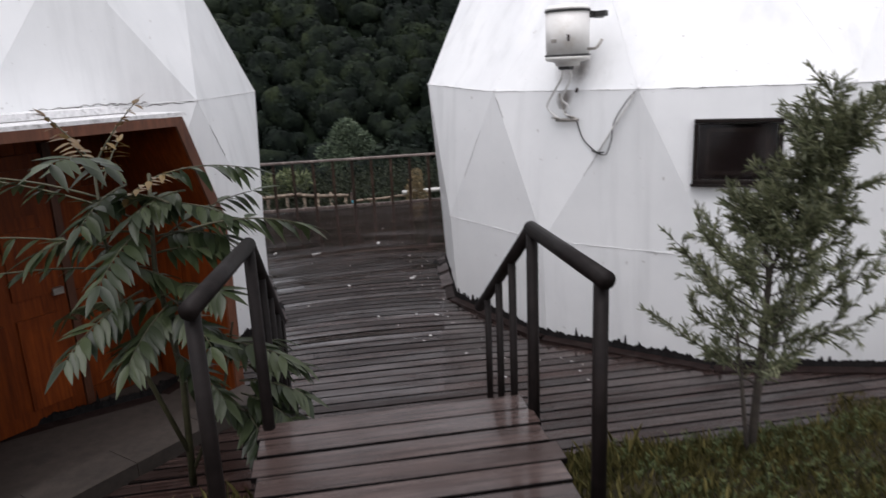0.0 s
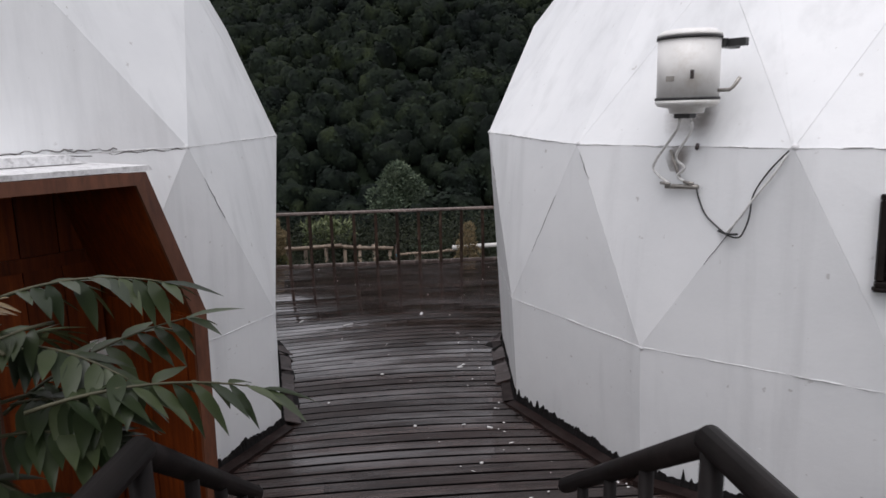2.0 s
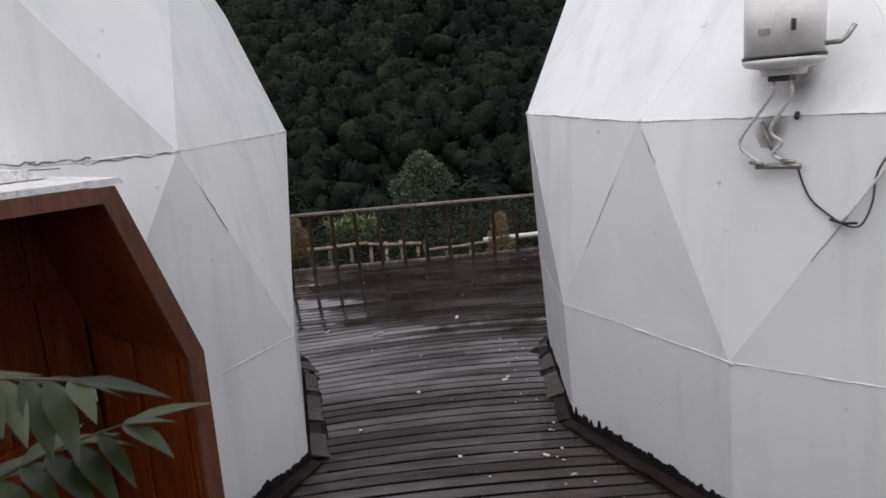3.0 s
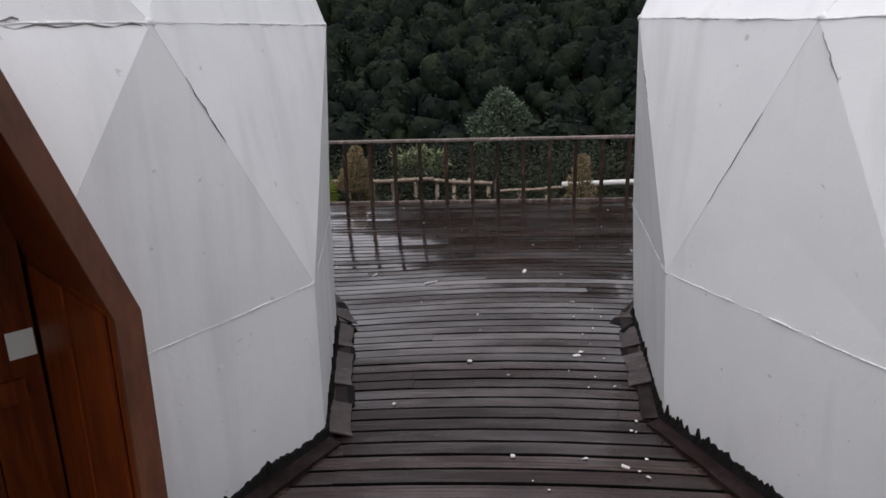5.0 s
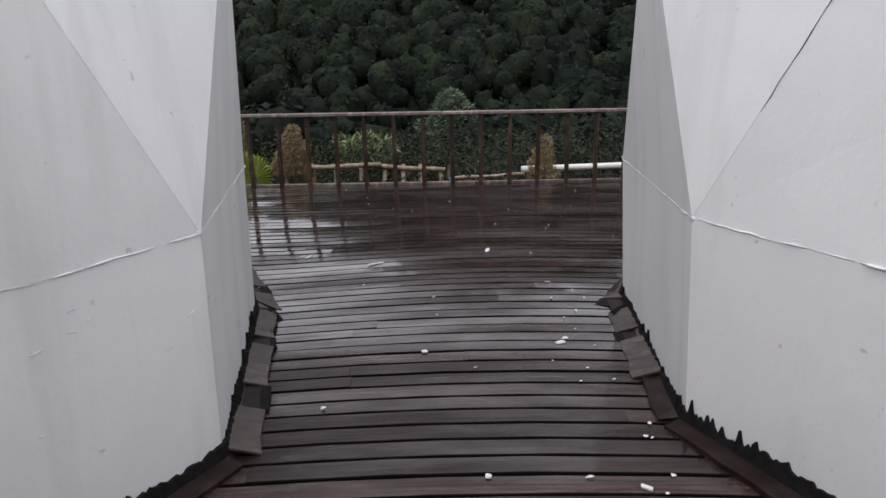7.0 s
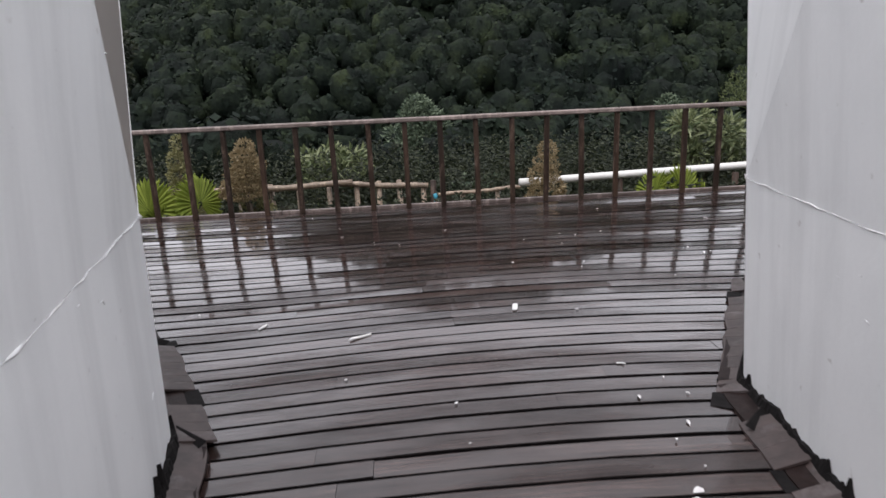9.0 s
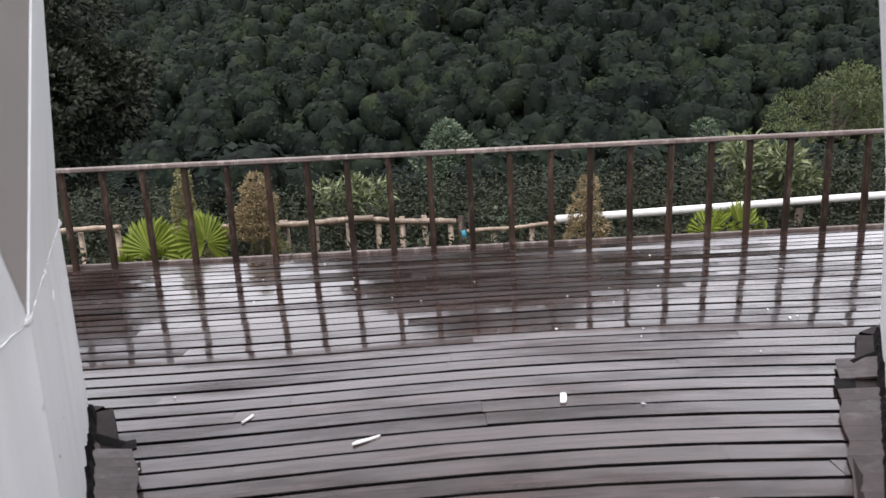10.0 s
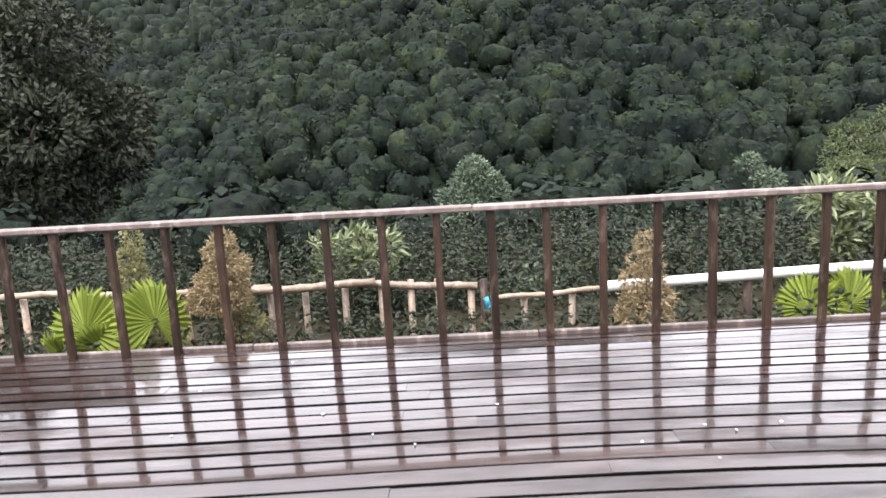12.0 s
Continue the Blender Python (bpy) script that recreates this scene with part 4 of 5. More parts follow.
# ---- plants near the boardwalk ----
def frond(bm_stem, rng, start, heading, rise, length, pairs, leaf):
    """A drooping stalk with paired leaflets; returns leaf bases, directions, lengths."""
    at, along, size, ups = [], [], [], []
    d = Vector((math.cos(heading) * math.cos(rise), math.sin(heading) * math.cos(rise), math.sin(rise)))
    p, pts = Vector(start), [Vector(start)]
    for k in range(pairs + 1):
        d = (d + Vector((0, 0, -0.05))).normalized()
        p = p + d * (length / pairs)
        pts.append(p.copy())
        side = d.cross(Vector((0, 0, 1))).normalized()
        f = (k + 1) / (pairs + 1)
        s = leaf * (0.65 + 0.9 * f * (1.25 - f)) * float(rng.uniform(0.85, 1.15))
        if k == 0:
            continue
        for sgn in (-1, 1):
            w = side * sgn * 0.9 + d * 0.7 + Vector((0, 0, float(rng.normal(-0.5, 0.30))))
            at.append(p), along.append(w), size.append(s), ups.append(Vector((0, 0, 1)) + d * 0.2)
    at.append(p), along.append(d), size.append(leaf), ups.append(Vector((0, 0, 1)))
    add_tube(bm_stem, pts, [0.006 * (1 - 0.7 * i / len(pts)) for i in range(len(pts))], 5)
    return at, along, size, ups


def pinnate_shrub():
    rng = np.random.default_rng(21)
    base = Vector((-1.27, 2.95, 0.42))
    s = thing("tree_of_heaven_shrub", Matrix.Translation(base), "leafy shrub with long drooping pinnate leaves beside handrail", "shrub")
    stems = bmesh.new()
    add_tube(stems, [(0, 0, 0), (0.02, 0.02, 0.6), (-0.03, 0.0, 1.2), (0.0, 0.03, 1.65)], [0.020, 0.017, 0.013, 0.008], 8)
    add_tube(stems, [(0, 0, 0.2), (-0.14, -0.06, 0.7), (-0.22, -0.05, 1.35), (-0.22, -0.03, 1.75)], [0.014, 0.012, 0.009, 0.006], 7)
    # start, heading, rise, length, pairs
    plan = [((0.0, 0.03, 1.62), 12, 22, 0.36), ((0.0, 0.02, 1.5), -25, 10, 0.34), ((0, 0, 1.35), 40, 5, 0.30), ((-0.03, 0, 1.25), 190, 26, 0.95),
            ((-0.1, 0, 1.45), 178, 30, 0.98), ((-0.22, 0, 1.55), 168, 24, 0.85), ((-0.2, 0, 1.2), 200, 18, 0.92), ((0, 0, 1.05), -60, 0, 0.40),
            ((0, 0, 0.95), 5, -8, 0.26), ((0, 0, 0.75), -40, -10, 0.32), 
            ((-0.15, 0, 1.0), 150, 5, 0.6), ((0, 0, 0.6), -15, -12, 0.30), ((-0.12, 0, 1.65), -95, 30, 0.52),
            ((-0.05, 0, 1.4), 95, 15, 0.5)]
    for k in range(15):
        zz = 0.75 + 0.85 * float(rng.random())
        plan.append(((float(rng.normal(0.03, 0.10)), float(rng.normal(-0.06, 0.10)), zz), float(rng.uniform(0, 360)), float(rng.uniform(-12, 28)), float(rng.uniform(0.26, 0.46))))
    plan.append(((0.08, -0.02, 0.80), -25, 15, 0.42))
    plan.append(((-0.02, 0.04, 1.30), 4, 40, 0.44))
    for k in range(5):
        plan.append(((0.30, 0.0, 0.42 + 0.07 * k), -70 + 33 * (k % 5), -5 + 4 * k, 0.28))
    add_tube(stems, [(0.02, 0, 0.1), (0.2, 0, 0.45), (0.30, 0, 0.88)], [0.012, 0.010, 0.006], 6)
    cols = ([], [], [], [])
    for start, head, rise, length in plan:
        got = frond(stems, rng, start, radians(head + float(rng.normal(0, 6))), radians(rise), length * 1.12, 11, 0.162)
        for c, g in zip(cols, got):
            c += g
    part("stem", stems, M_STEM, s, "", True)
    size = np.array(cols[2])
    mesh_part("leaves", leaf_mesh("leaves", np.array(cols[0]), np.array(cols[1]), size, size * 0.29, rng, np.array(cols[3]), FINE, FINE_FACES), M_LEAF, s, "", True)
    # the young, reddish shoot at the top
    shoot = bmesh.new()
    cols = ([], [], [], [])
    for start, head, rise, length in (((-0.22, -0.03, 1.7), 20, 60, 0.3), ((-0.22, -0.03, 1.72), 160, 55, 0.26), ((-0.22, -0.03, 1.66), 270, 45, 0.3), ((-0.2, -0.03, 1.6), 80, 50, 0.26), ((-0.15, -0.03, 1.5), 330, 40, 0.3)):
        got = frond(shoot, rng, start, radians(head), radians(rise), length, 7, 0.075)
        for c, g in zip(cols, got):
            c += g
    part("young_stem", shoot, M_STEM, s, "", True)
    size = np.array(cols[2])
    mesh_part("young_leaves", leaf_mesh("young_leaves", np.array(cols[0]), np.array(cols[1]), size, size * 0.4, rng, np.array(cols[3]), FINE, FINE_FACES), M_LEAFRED, s, "reddish young leaves", True)


pinnate_shrub()


def sapling():
    rng = np.random.default_rng(31)
    base = Vector((1.28, 1.98, 0.62))
    s = thing("sapling", Matrix.Translation(base), "young feathery sapling with a thin trunk on the grass bank", "tree")
    wood_bm = bmesh.new()
    trunk = [Vector((0, 0, 0)), Vector((0.02, 0, 0.5)), Vector((0.05, 0.02, 1.0)), Vector((0.18, 0.02, 1.28)), Vector((0.34, 0.0, 1.58))]
    add_tube(wood_bm, trunk, [0.021, 0.018, 0.013, 0.009, 0.004], 8)
    add_tube(wood_bm, [(0.01, 0, 0.05), (-0.05, -0.02, 0.4), (-0.08, 0.02, 0.75)], [0.012, 0.010, 0.006], 6)
    at, along = [], []
    for k in range(78):
        f = 0.24 + 0.76 * (k / 78)
        q = f * 4
        i = min(int(q), 3)
        p = trunk[i].lerp(trunk[i + 1], q - i)
        head = k * 2.4 + float(rng.normal(0, 0.3))
        length = (0.13 + 0.34 * smooth(0.70, 0.34, f)) * float(rng.uniform(0.6, 1.1)) + 0.05
        if math.cos(head) < -0.2 and f < 0.75:
            length *= 0.92
        rise = radians(float(rng.uniform(18, 48)))
        d = Vector((math.cos(head) * math.cos(rise), math.sin(head) * math.cos(rise), math.sin(rise)))
        pts = [p]
        n = 7
        for j in range(n):
            d = (d + Vector((0, 0, 0.05)) + Vector(rng.normal(0, 0.09, 3))).normalized()
            pts.append(pts[-1] + d * length / n)
            if j > 0:
                for _ in range(2):
                    twig = (d + Vector(rng.normal(0, 0.55, 3)) + Vector((0, 0, 0.25))).normalized()
                    tl = 0.11 * float(rng.uniform(0.5, 1.2))
                    add_tube(wood_bm, [pts[-1], pts[-1] + twig * tl], [0.0018, 0.0008], 3, False)
                    for _ in range(14):
                        u = float(rng.uniform(0.1, 1.0))
                        at.append(pts[-1] + twig * tl * u)
                        along.append(twig + Vector(rng.normal(0, 0.45, 3)))
                for _ in range(6):
                    at.append(pts[-2].lerp(pts[-1], float(rng.random())))
                    along.append(d + Vector(rng.normal(0, 0.6, 3)))
        add_tube(wood_bm, pts, [0.005 * (1 - 0.8 * j / n) for j in range(n + 1)], 4, False)
    part("trunk", wood_bm, M_TWIG, s, "", True)
    n = len(at)
    mesh_part("leaves", leaf_mesh("leaves", np.array(at), np.array(along), rng.uniform(0.028, 0.052, n), rng.uniform(0.005, 0.009, n), rng), M_NEEDLE, s)


sapling()


def grass_patch(name, label, count, x0, x1, y0, y1, seed, tall=0.13):
    rng = np.random.default_rng(seed)
    x, y = rng.uniform(x0, x1, count), rng.uniform(y0, y1, count)
    # uneven cover
    keep = (np.sin(x * 5.1 + 1) * np.sin(y * 4.3) + rng.normal(0, 0.6, count)) > -0.55
    x, y = x[keep], y[keep]
    z = ground_height(x, y) - 0.015
    n = len(x)
    along = np.stack([rng.normal(0, 0.45, n), rng.normal(0, 0.45, n), np.ones(n)], -1)
    ob = mesh_part(name, leaf_mesh(name, np.stack([x, y, z], -1), along, rng.gamma(4, tall / 4, n) + 0.012, rng.uniform(0.0022, 0.0055, n), rng), M_GRASS)
    return tagged(ob, label, "grass", kind="stuff")


grass_patch("grass", "short wet yellow-green grass on the sloping bank", 80000, 0.52, 3.4, 0.4, 3.75, 41, 0.032)
grass_patch("grass", "taller tufts of grass along the boardwalk edge", 9000, 0.40, 1.0, 0.7, 2.7, 47, 0.045)
grass_patch("grass", "sparse dark grass beside the boardwalk", 15000, -4.0, -0.9, 0.6, 3.5, 42, 0.06)


def weeds(name, label, mat, count, x0, x1, y0, y1, seed, leaf=0.035, high=0.16):
    rng = np.random.default_rng(seed)
    at, along = [], []
    for _ in range(count):
        x, y = float(rng.uniform(x0, x1)), float(rng.uniform(y0, y1))
        z = float(ground_height(x, y))
        top = Vector((x + float(rng.normal(0, 0.03)), y + float(rng.normal(0, 0.03)), z + high * float(rng.uniform(0.4, 1.2))))
        for k in range(14):
            f = float(rng.uniform(0.15, 1))
            at.append(Vector((x, y, z)).lerp(top, f))
            along.append(Vector((float(rng.normal(0, 1)), float(rng.normal(0, 1)), float(rng.uniform(0.0, 0.8)))))
    n = len(at)
    ob = mesh_part(name, leaf_mesh(name, np.array(at), np.array(along), leaf * rng.uniform(0.6, 1.3, n), leaf * 0.45, rng), mat)
    return tagged(ob, label, "plants", kind="stuff")


weeds("weeds", "low broad-leaved weeds in the grass", M_YELLOW, 1500, 0.7, 3.4, 0.6, 3.4, 43, 0.017, 0.07)
weeds("weeds", "small weeds along the stone step", M_LEAF, 60, -2.6, -1.3, 3.3, 4.0, 44, 0.05, 0.25)


# ---- garden plants beyond the fence ----
def fan_leaf(rng, radius, count, arc):
    """A pleated fan of narrow blades in its own plane (x, z), facing -y."""
    bm = bmesh.new()
    for k in range(count):
        a = radians(90 - arc / 2 + arc * k / (count - 1))
        l = radius * float(rng.uniform(0.9, 1.05))
        w = radius * 0.056
        d, s = Vector((math.cos(a), 0, math.sin(a))), Vector((-math.sin(a), 0, math.cos(a)))
        dep = Vector((0, 1, 0)) * (0.010 if k % 2 else -0.010)
        root = d * radius * 0.06
        mid, tip = d * l * 0.74 + dep, d * l + Vector((0, float(rng.normal(0.02, 0.02)), float(rng.normal(-0.01, 0.01))))
        v = [bm.verts.new(q) for q in (root, mid + s * w, tip, mid - s * w)]
        ridge = bm.verts.new(mid - dep * 2)
        bm.faces.new((v[0], ridge, v[1]))
        bm.faces.new((v[1], ridge, v[2]))
        bm.faces.new((v[2], ridge, v[3]))
        bm.faces.new((v[3], ridge, v[0]))
    return bm


def fan_palm(x, y, fans, label, seed):
    rng = np.random.default_rng(seed)
    g = float(ground_height(x, y))
    p = thing("fan_palm", pose(x, y, g), label, "palm", "fan palms in the garden")
    part("trunk", tube([(0, 0, 0), (0, 0, 0.25)], [0.06, 0.05], 9), M_BARK, p, "", True)
    for dx, dz, r, turn, tilt, lean in fans:
        part("stalk", tube([(0, 0, 0.2), (dx * 0.4, 0.0, (dz - g) * 0.6), (dx, 0, dz - g)], 0.009, 6), M_FAN, p, "", True)
        f = part("fan", fan_leaf(rng, r, 56, 290), M_FAN, p, "bright green pleated fan leaf")
        f.matrix_basis = pose(dx, 0, dz - g, tilt, lean, turn)


fan_palm(-3.42, 14.0, [(0.02, -0.08, 0.42, -12, -12, -8), (0.62, -0.02, 0.40, 58, -14, 12), (0.15, -0.25, 0.3, 30, 20, 10), (-0.2, -0.3, 0.28, -40, 25, -20)], "bright green fan palm in the garden below the deck", 51)
fan_palm(3.02, 14.15, [(0.05, -0.22, 0.36, 20, -10, 4), (-0.30, -0.24, 0.34, -50, -18, -15), (0.25, -0.35, 0.3, 50, 10, 20)], "bright green fan palm beside the white pipe", 52)


def scatter_crown(rng, blobs, count):
    """Points and outward directions over a set of (centre, radii) blobs, denser at the surface."""
    at, along = [], []
    vol = np.array([r[0] * r[1] * r[2] for _, r in blobs]) ** 0.7
    for (c, r), n in zip(blobs, (count * vol / vol.sum()).astype(int)):
        d = rng.normal(size=(n, 3))
        d /= np.linalg.norm(d, axis=1, keepdims=True)
        f = rng.uniform(0.3, 1, n) ** 0.4
        at.append(np.array(c) + d * f[:, None] * np.array(r))
        along.append(d + rng.normal(0, 0.6, (n, 3)))
    return np.concatenate(at), np.concatenate(along)


def leafy(name, x, y, top, blobs, count, leaf, mat, label, category, seed, trunk=0.05, aspect=0.45, group=""):
    """A plant with trunk, limbs to each clump of its crown, and a crown of single leaves."""
    rng = np.random.default_rng(seed)
    g = float(ground_height(x, y)) - 0.02
    t = thing(name, pose(x, y, g), label, category, group)
    bm = bmesh.new()
    h = top - g
    add_tube(bm, [(0, 0, 0), (0.02 * h, 0, h * 0.35), (0, 0.02 * h, h * 0.8)], [trunk, trunk * 0.75, trunk * 0.3], 9)
    local = []
    for (cx, cy, cz), r in blobs:
        c = (cx - x, cy - y, cz - g)
        local.append((c, r))
        add_tube(bm, [(0.01 * h, 0, max(0.05, c[2] * 0.45)), (c[0] * 0.5, c[1] * 0.5, c[2] * 0.8), c], [trunk * 0.45, trunk * 0.3, trunk * 0.1], 5, False)
    part("trunk", bm, M_BARK, t, "", True)
    at, along = scatter_crown(rng, local, count)
    n = len(at)
    mesh_part("crown", leaf_mesh("crown", at, along, leaf * rng.uniform(0.6, 1.3, n), leaf * aspect * rng.uniform(0.7, 1.2, n), rng), mat, t)
    return t


def random_blobs(rng, centre, radii, n, size):
    out = []
    for _ in range(n):
        d = rng.normal(size=3)
        d /= np.linalg.norm(d)
        f = rng.uniform(0.25, 0.88)
        s = size * rng.uniform(0.65, 1.35)
        out.append((tuple(np.array(centre) + d * f * np.array(radii)), (s, s, s * 0.8)))
    return out


def column(x, y, z0, z1, w, n, rng, taper=True):
    out = []
    for k in range(n):
        f = k / (n - 1)
        r = w * (1 - 0.62 * f ** 1.5 if taper else 1)
        out.append(((x + float(rng.normal(0, w * 0.12)), y, z0 + (z1 - z0) * f), (r, r, (z1 - z0) / n)))
    return out


R = np.random.default_rng(77)
leafy("conifer", -3.10, 14.35, 0.72, column(-3.10, 14.35, -0.6, 0.62, 0.23, 8, R), 6500, 0.036, M_CONEG, "narrow straw-green conifer in the garden", "conifer", 61, 0.03, 0.5)
leafy("conifer", -2.33, 14.40, 0.62, column(-2.33, 14.40, 0.02, 0.58, 0.29, 6, R), 5200, 0.036, M_CONE, "small tan conifer with browned tips", "conifer", 62, 0.03, 0.5)
leafy("conifer", -2.30, 14.62, 0.2, column(-2.30, 14.62, -0.7, 0.12, 0.30, 5, R), 5200, 0.04, M_CONEG, "wide straw-coloured conifer in the garden", "conifer", 63, 0.03, 0.5)
leafy("conifer", 1.40, 14.28, 0.34, column(1.40, 14.28, -0.55, 0.36, 0.31, 7, R), 5200, 0.036, M_CONE, "small tan conifer beside the white pipe", "conifer", 64, 0.03, 0.5)
leafy("shrub", -1.55, 16.9, 0.25, random_blobs(R, (-1.5, 16.9, -0.30), (0.75, 0.5, 0.68), 20, 0.18), 1700, 0.16, M_SHRUB, "pale green shrub behind the bamboo fence", "shrub", 65, 0.03, 0.32)
leafy("shrub", 4.35, 16.4, 0.75, random_blobs(R, (4.4, 16.4, 0.15), (0.85, 0.5, 0.6), 16, 0.2), 1500, 0.15, M_SHRUB, "pale large-leaved shrub above the white pipe", "shrub", 66, 0.03, 0.32)
leafy("shrub", 0.75, 16.8, -0.1, random_blobs(R, (0.8, 16.8, -0.5), (0.5, 0.4, 0.35), 10, 0.17), 900, 0.09, M_MIDTREE, "low grey-green shrub behind the bamboo fence", "shrub", 67, 0.03)
leafy("tree", -10.0, 23.6, 5.4, random_blobs(R, (-9.9, 23.6, 2.1), (3.2, 2.5, 2.8), 120, 0.78), 72000, 0.15, M_OLIVE, "large dark olive-leaved tree below the deck", "tree", 68, 0.22, 0.55)
leafy("tree", 12.4, 28.5, 1.8, random_blobs(R, (12.4, 28.5, -0.8), (2.9, 2.0, 2.8), 44, 0.75), 27000, 0.11, M_YELLOW, "soft yellow-green tree on the slope", "tree", 69, 0.12)
leafy("tree", 0.85, 44.2, 0.1, column(0.85, 44.2, -8.0, -0.9, 2.2, 10, R) + random_blobs(R, (0.85, 44.2, -3.5), (1.9, 1.7, 3.2), 30, 0.75), 22000, 0.24, M_MIDTREE, "tall blue-green tree in the valley", "tree", 70, 0.15)
leafy("tree", 12.1, 37.0, -0.1, random_blobs(R, (12.1, 37.0, -1.9), (0.9, 0.9, 1.6), 16, 0.55), 5000, 0.2, M_MIDTREE, "small dark tree on the slope", "tree", 71, 0.1)
for k in range(11):
    x = -7.2 + 1.42 * k + float(R.normal(0, 0.25))
    y = 16.6 + float(R.normal(0, 0.35))
    leafy("shrub", x, y, -0.2, random_blobs(R, (x, y, -0.62), (0.75, 0.5, 0.45), 12, 0.26), 2600, 0.062, M_UNDER, "dense dark green shrub behind the bamboo fence", "shrub", 100 + k, 0.03, 0.5, "shrubs behind the bamboo fence")
weeds("undergrowth", "straw and green undergrowth below the deck", M_UNDER, 800, -6.5, 6.5, 13.5, 15.3, 45, 0.07, 0.40)
weeds("undergrowth", "green undergrowth behind the bamboo fence", M_UNDER, 4400, -10, 10, 15.5, 20.0, 46, 0.075, 0.85)


# ---- woods ----
def ball(n):
    """A sphere of n x n faces on each side of a cube."""
    v, f, seen = [], [], {}
    for axis in range(3):
        for sign in (-1, 1):
            idx = {}
            for i in range(n + 1):
                for j in range(n + 1):
                    p = [0, 0, 0]
                    p[axis], p[(axis + 1) % 3], p[(axis + 2) % 3] = sign, 2 * i / n - 1, 2 * j / n - 1
                    key = tuple(round(q, 4) for q in p)
                    if key not in seen:
                        seen[key] = len(v)
                        v.append(Vector(p).normalized())
                    idx[i, j] = seen[key]
            for i in range(n):
                for j in range(n):
                    q = (idx[i, j], idx[i + 1, j], idx[i + 1, j + 1], idx[i, j + 1])
                    f.append(q if sign > 0 else q[::-1])
    return v, np.array(f)


def crown_shapes(n, seed):
    v, f = ball(3)
    out = []
    for k in range(n):
        off = Vector((seed + k * 7.3, k * 3.1, 1.7))
        out.append(np.array([p * (0.82 + 0.34 * noise.noise(p * 1.5 + off) + 0.26 * noise.noise(p * 3.4 + off) + 0.14 * noise.noise(p * 7.0 + off)) for p in v]))
    return np.stack(out), f


def woods(name, label, count, sprays, x_of, y0, y1, size, seed, spray=0.13):
    """Tree crowns past counting, over the slope of the ground: a lumpy crown with leaf sprays on each."""
    rng = np.random.default_rng(seed)
    shapes, f = crown_shapes(9, seed)
    y = y0 + (y1 - y0) * rng.random(count)
    x = rng.uniform(-1, 1, count) * x_of(y)
    s = size * np.clip(rng.lognormal(-0.05, 0.36, count), 0.45, 1.4) * (1 + 0.2 * (y - y0) / (y1 - y0))
    tall = rng.uniform(0.85, 1.5, count)
    c = np.stack([x, y, ground_height(x, y) + s * 0.6], -1)
    turn = rng.uniform(0, 6.28, count)
    base = shapes[rng.integers(0, len(shapes), count)]
    ca, sa = np.cos(turn)[:, None], np.sin(turn)[:, None]
    core = np.stack([base[..., 0] * ca - base[..., 1] * sa, base[..., 0] * sa + base[..., 1] * ca, base[..., 2] * tall[:, None]], -1) * s[:, None, None] + c[:, None]
    cf = (f[None] + np.arange(count)[:, None, None] * base.shape[1]).reshape(-1, 4)
    # sprays stand on the crown's own points, a little off its surface
    face = f[rng.integers(0, len(f), (count, sprays))]
    shell = core
    core = c[:, None] + (shell - c[:, None]) * 0.93
    corner = shell[np.arange(count)[:, None, None], face]
    a, b = rng.random((count, sprays, 1)), rng.random((count, sprays, 1))
    root = (corner[:, :, 0] * (1 - a) + corner[:, :, 1] * a) * (1 - b) + (corner[:, :, 3] * (1 - a) + corner[:, :, 2] * a) * b
    d = root - c[:, None]
    d /= np.linalg.norm(d, axis=-1, keepdims=True)
    p = root + (d * (np.abs(rng.normal(0, 0.13, (count, sprays, 1))) - 0.05) + rng.normal(0, 0.05, d.shape)) * s[:, None, None]
    nor = d + rng.normal(0, 0.30, d.shape)
    nor /= np.linalg.norm(nor, axis=-1, keepdims=True)
    u = np.cross(nor, rng.normal(size=d.shape))
    u /= np.linalg.norm(u, axis=-1, keepdims=True) + 1e-9
    w = np.cross(nor, u)
    reach = (spray * s[:, None] * rng.uniform(0.5, 1.4, (count, sprays)))[..., None]
    quad = np.stack([p + u * reach, p + w * reach * 0.75, p - u * reach, p - w * reach * 0.75], 2).reshape(-1, 3)
    verts = np.concatenate([core.reshape(-1, 3), quad])
    faces = np.concatenate([cf, np.arange(count * sprays * 4).reshape(-1, 4) + core.shape[0] * core.shape[1]])
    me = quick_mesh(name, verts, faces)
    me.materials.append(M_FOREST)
    me.materials.append(M_CROWN_SHADED)
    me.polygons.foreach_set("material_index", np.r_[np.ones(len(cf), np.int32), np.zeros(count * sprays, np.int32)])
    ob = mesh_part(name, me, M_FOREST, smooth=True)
    return tagged(ob, label, "woods", kind="stuff")


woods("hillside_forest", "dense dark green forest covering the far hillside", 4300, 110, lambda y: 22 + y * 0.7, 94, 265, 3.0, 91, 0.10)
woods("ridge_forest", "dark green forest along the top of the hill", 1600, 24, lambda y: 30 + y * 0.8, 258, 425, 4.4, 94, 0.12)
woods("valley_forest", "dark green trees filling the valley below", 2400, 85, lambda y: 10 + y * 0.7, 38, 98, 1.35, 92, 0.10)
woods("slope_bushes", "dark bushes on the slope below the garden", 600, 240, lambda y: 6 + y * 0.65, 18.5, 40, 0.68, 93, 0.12)


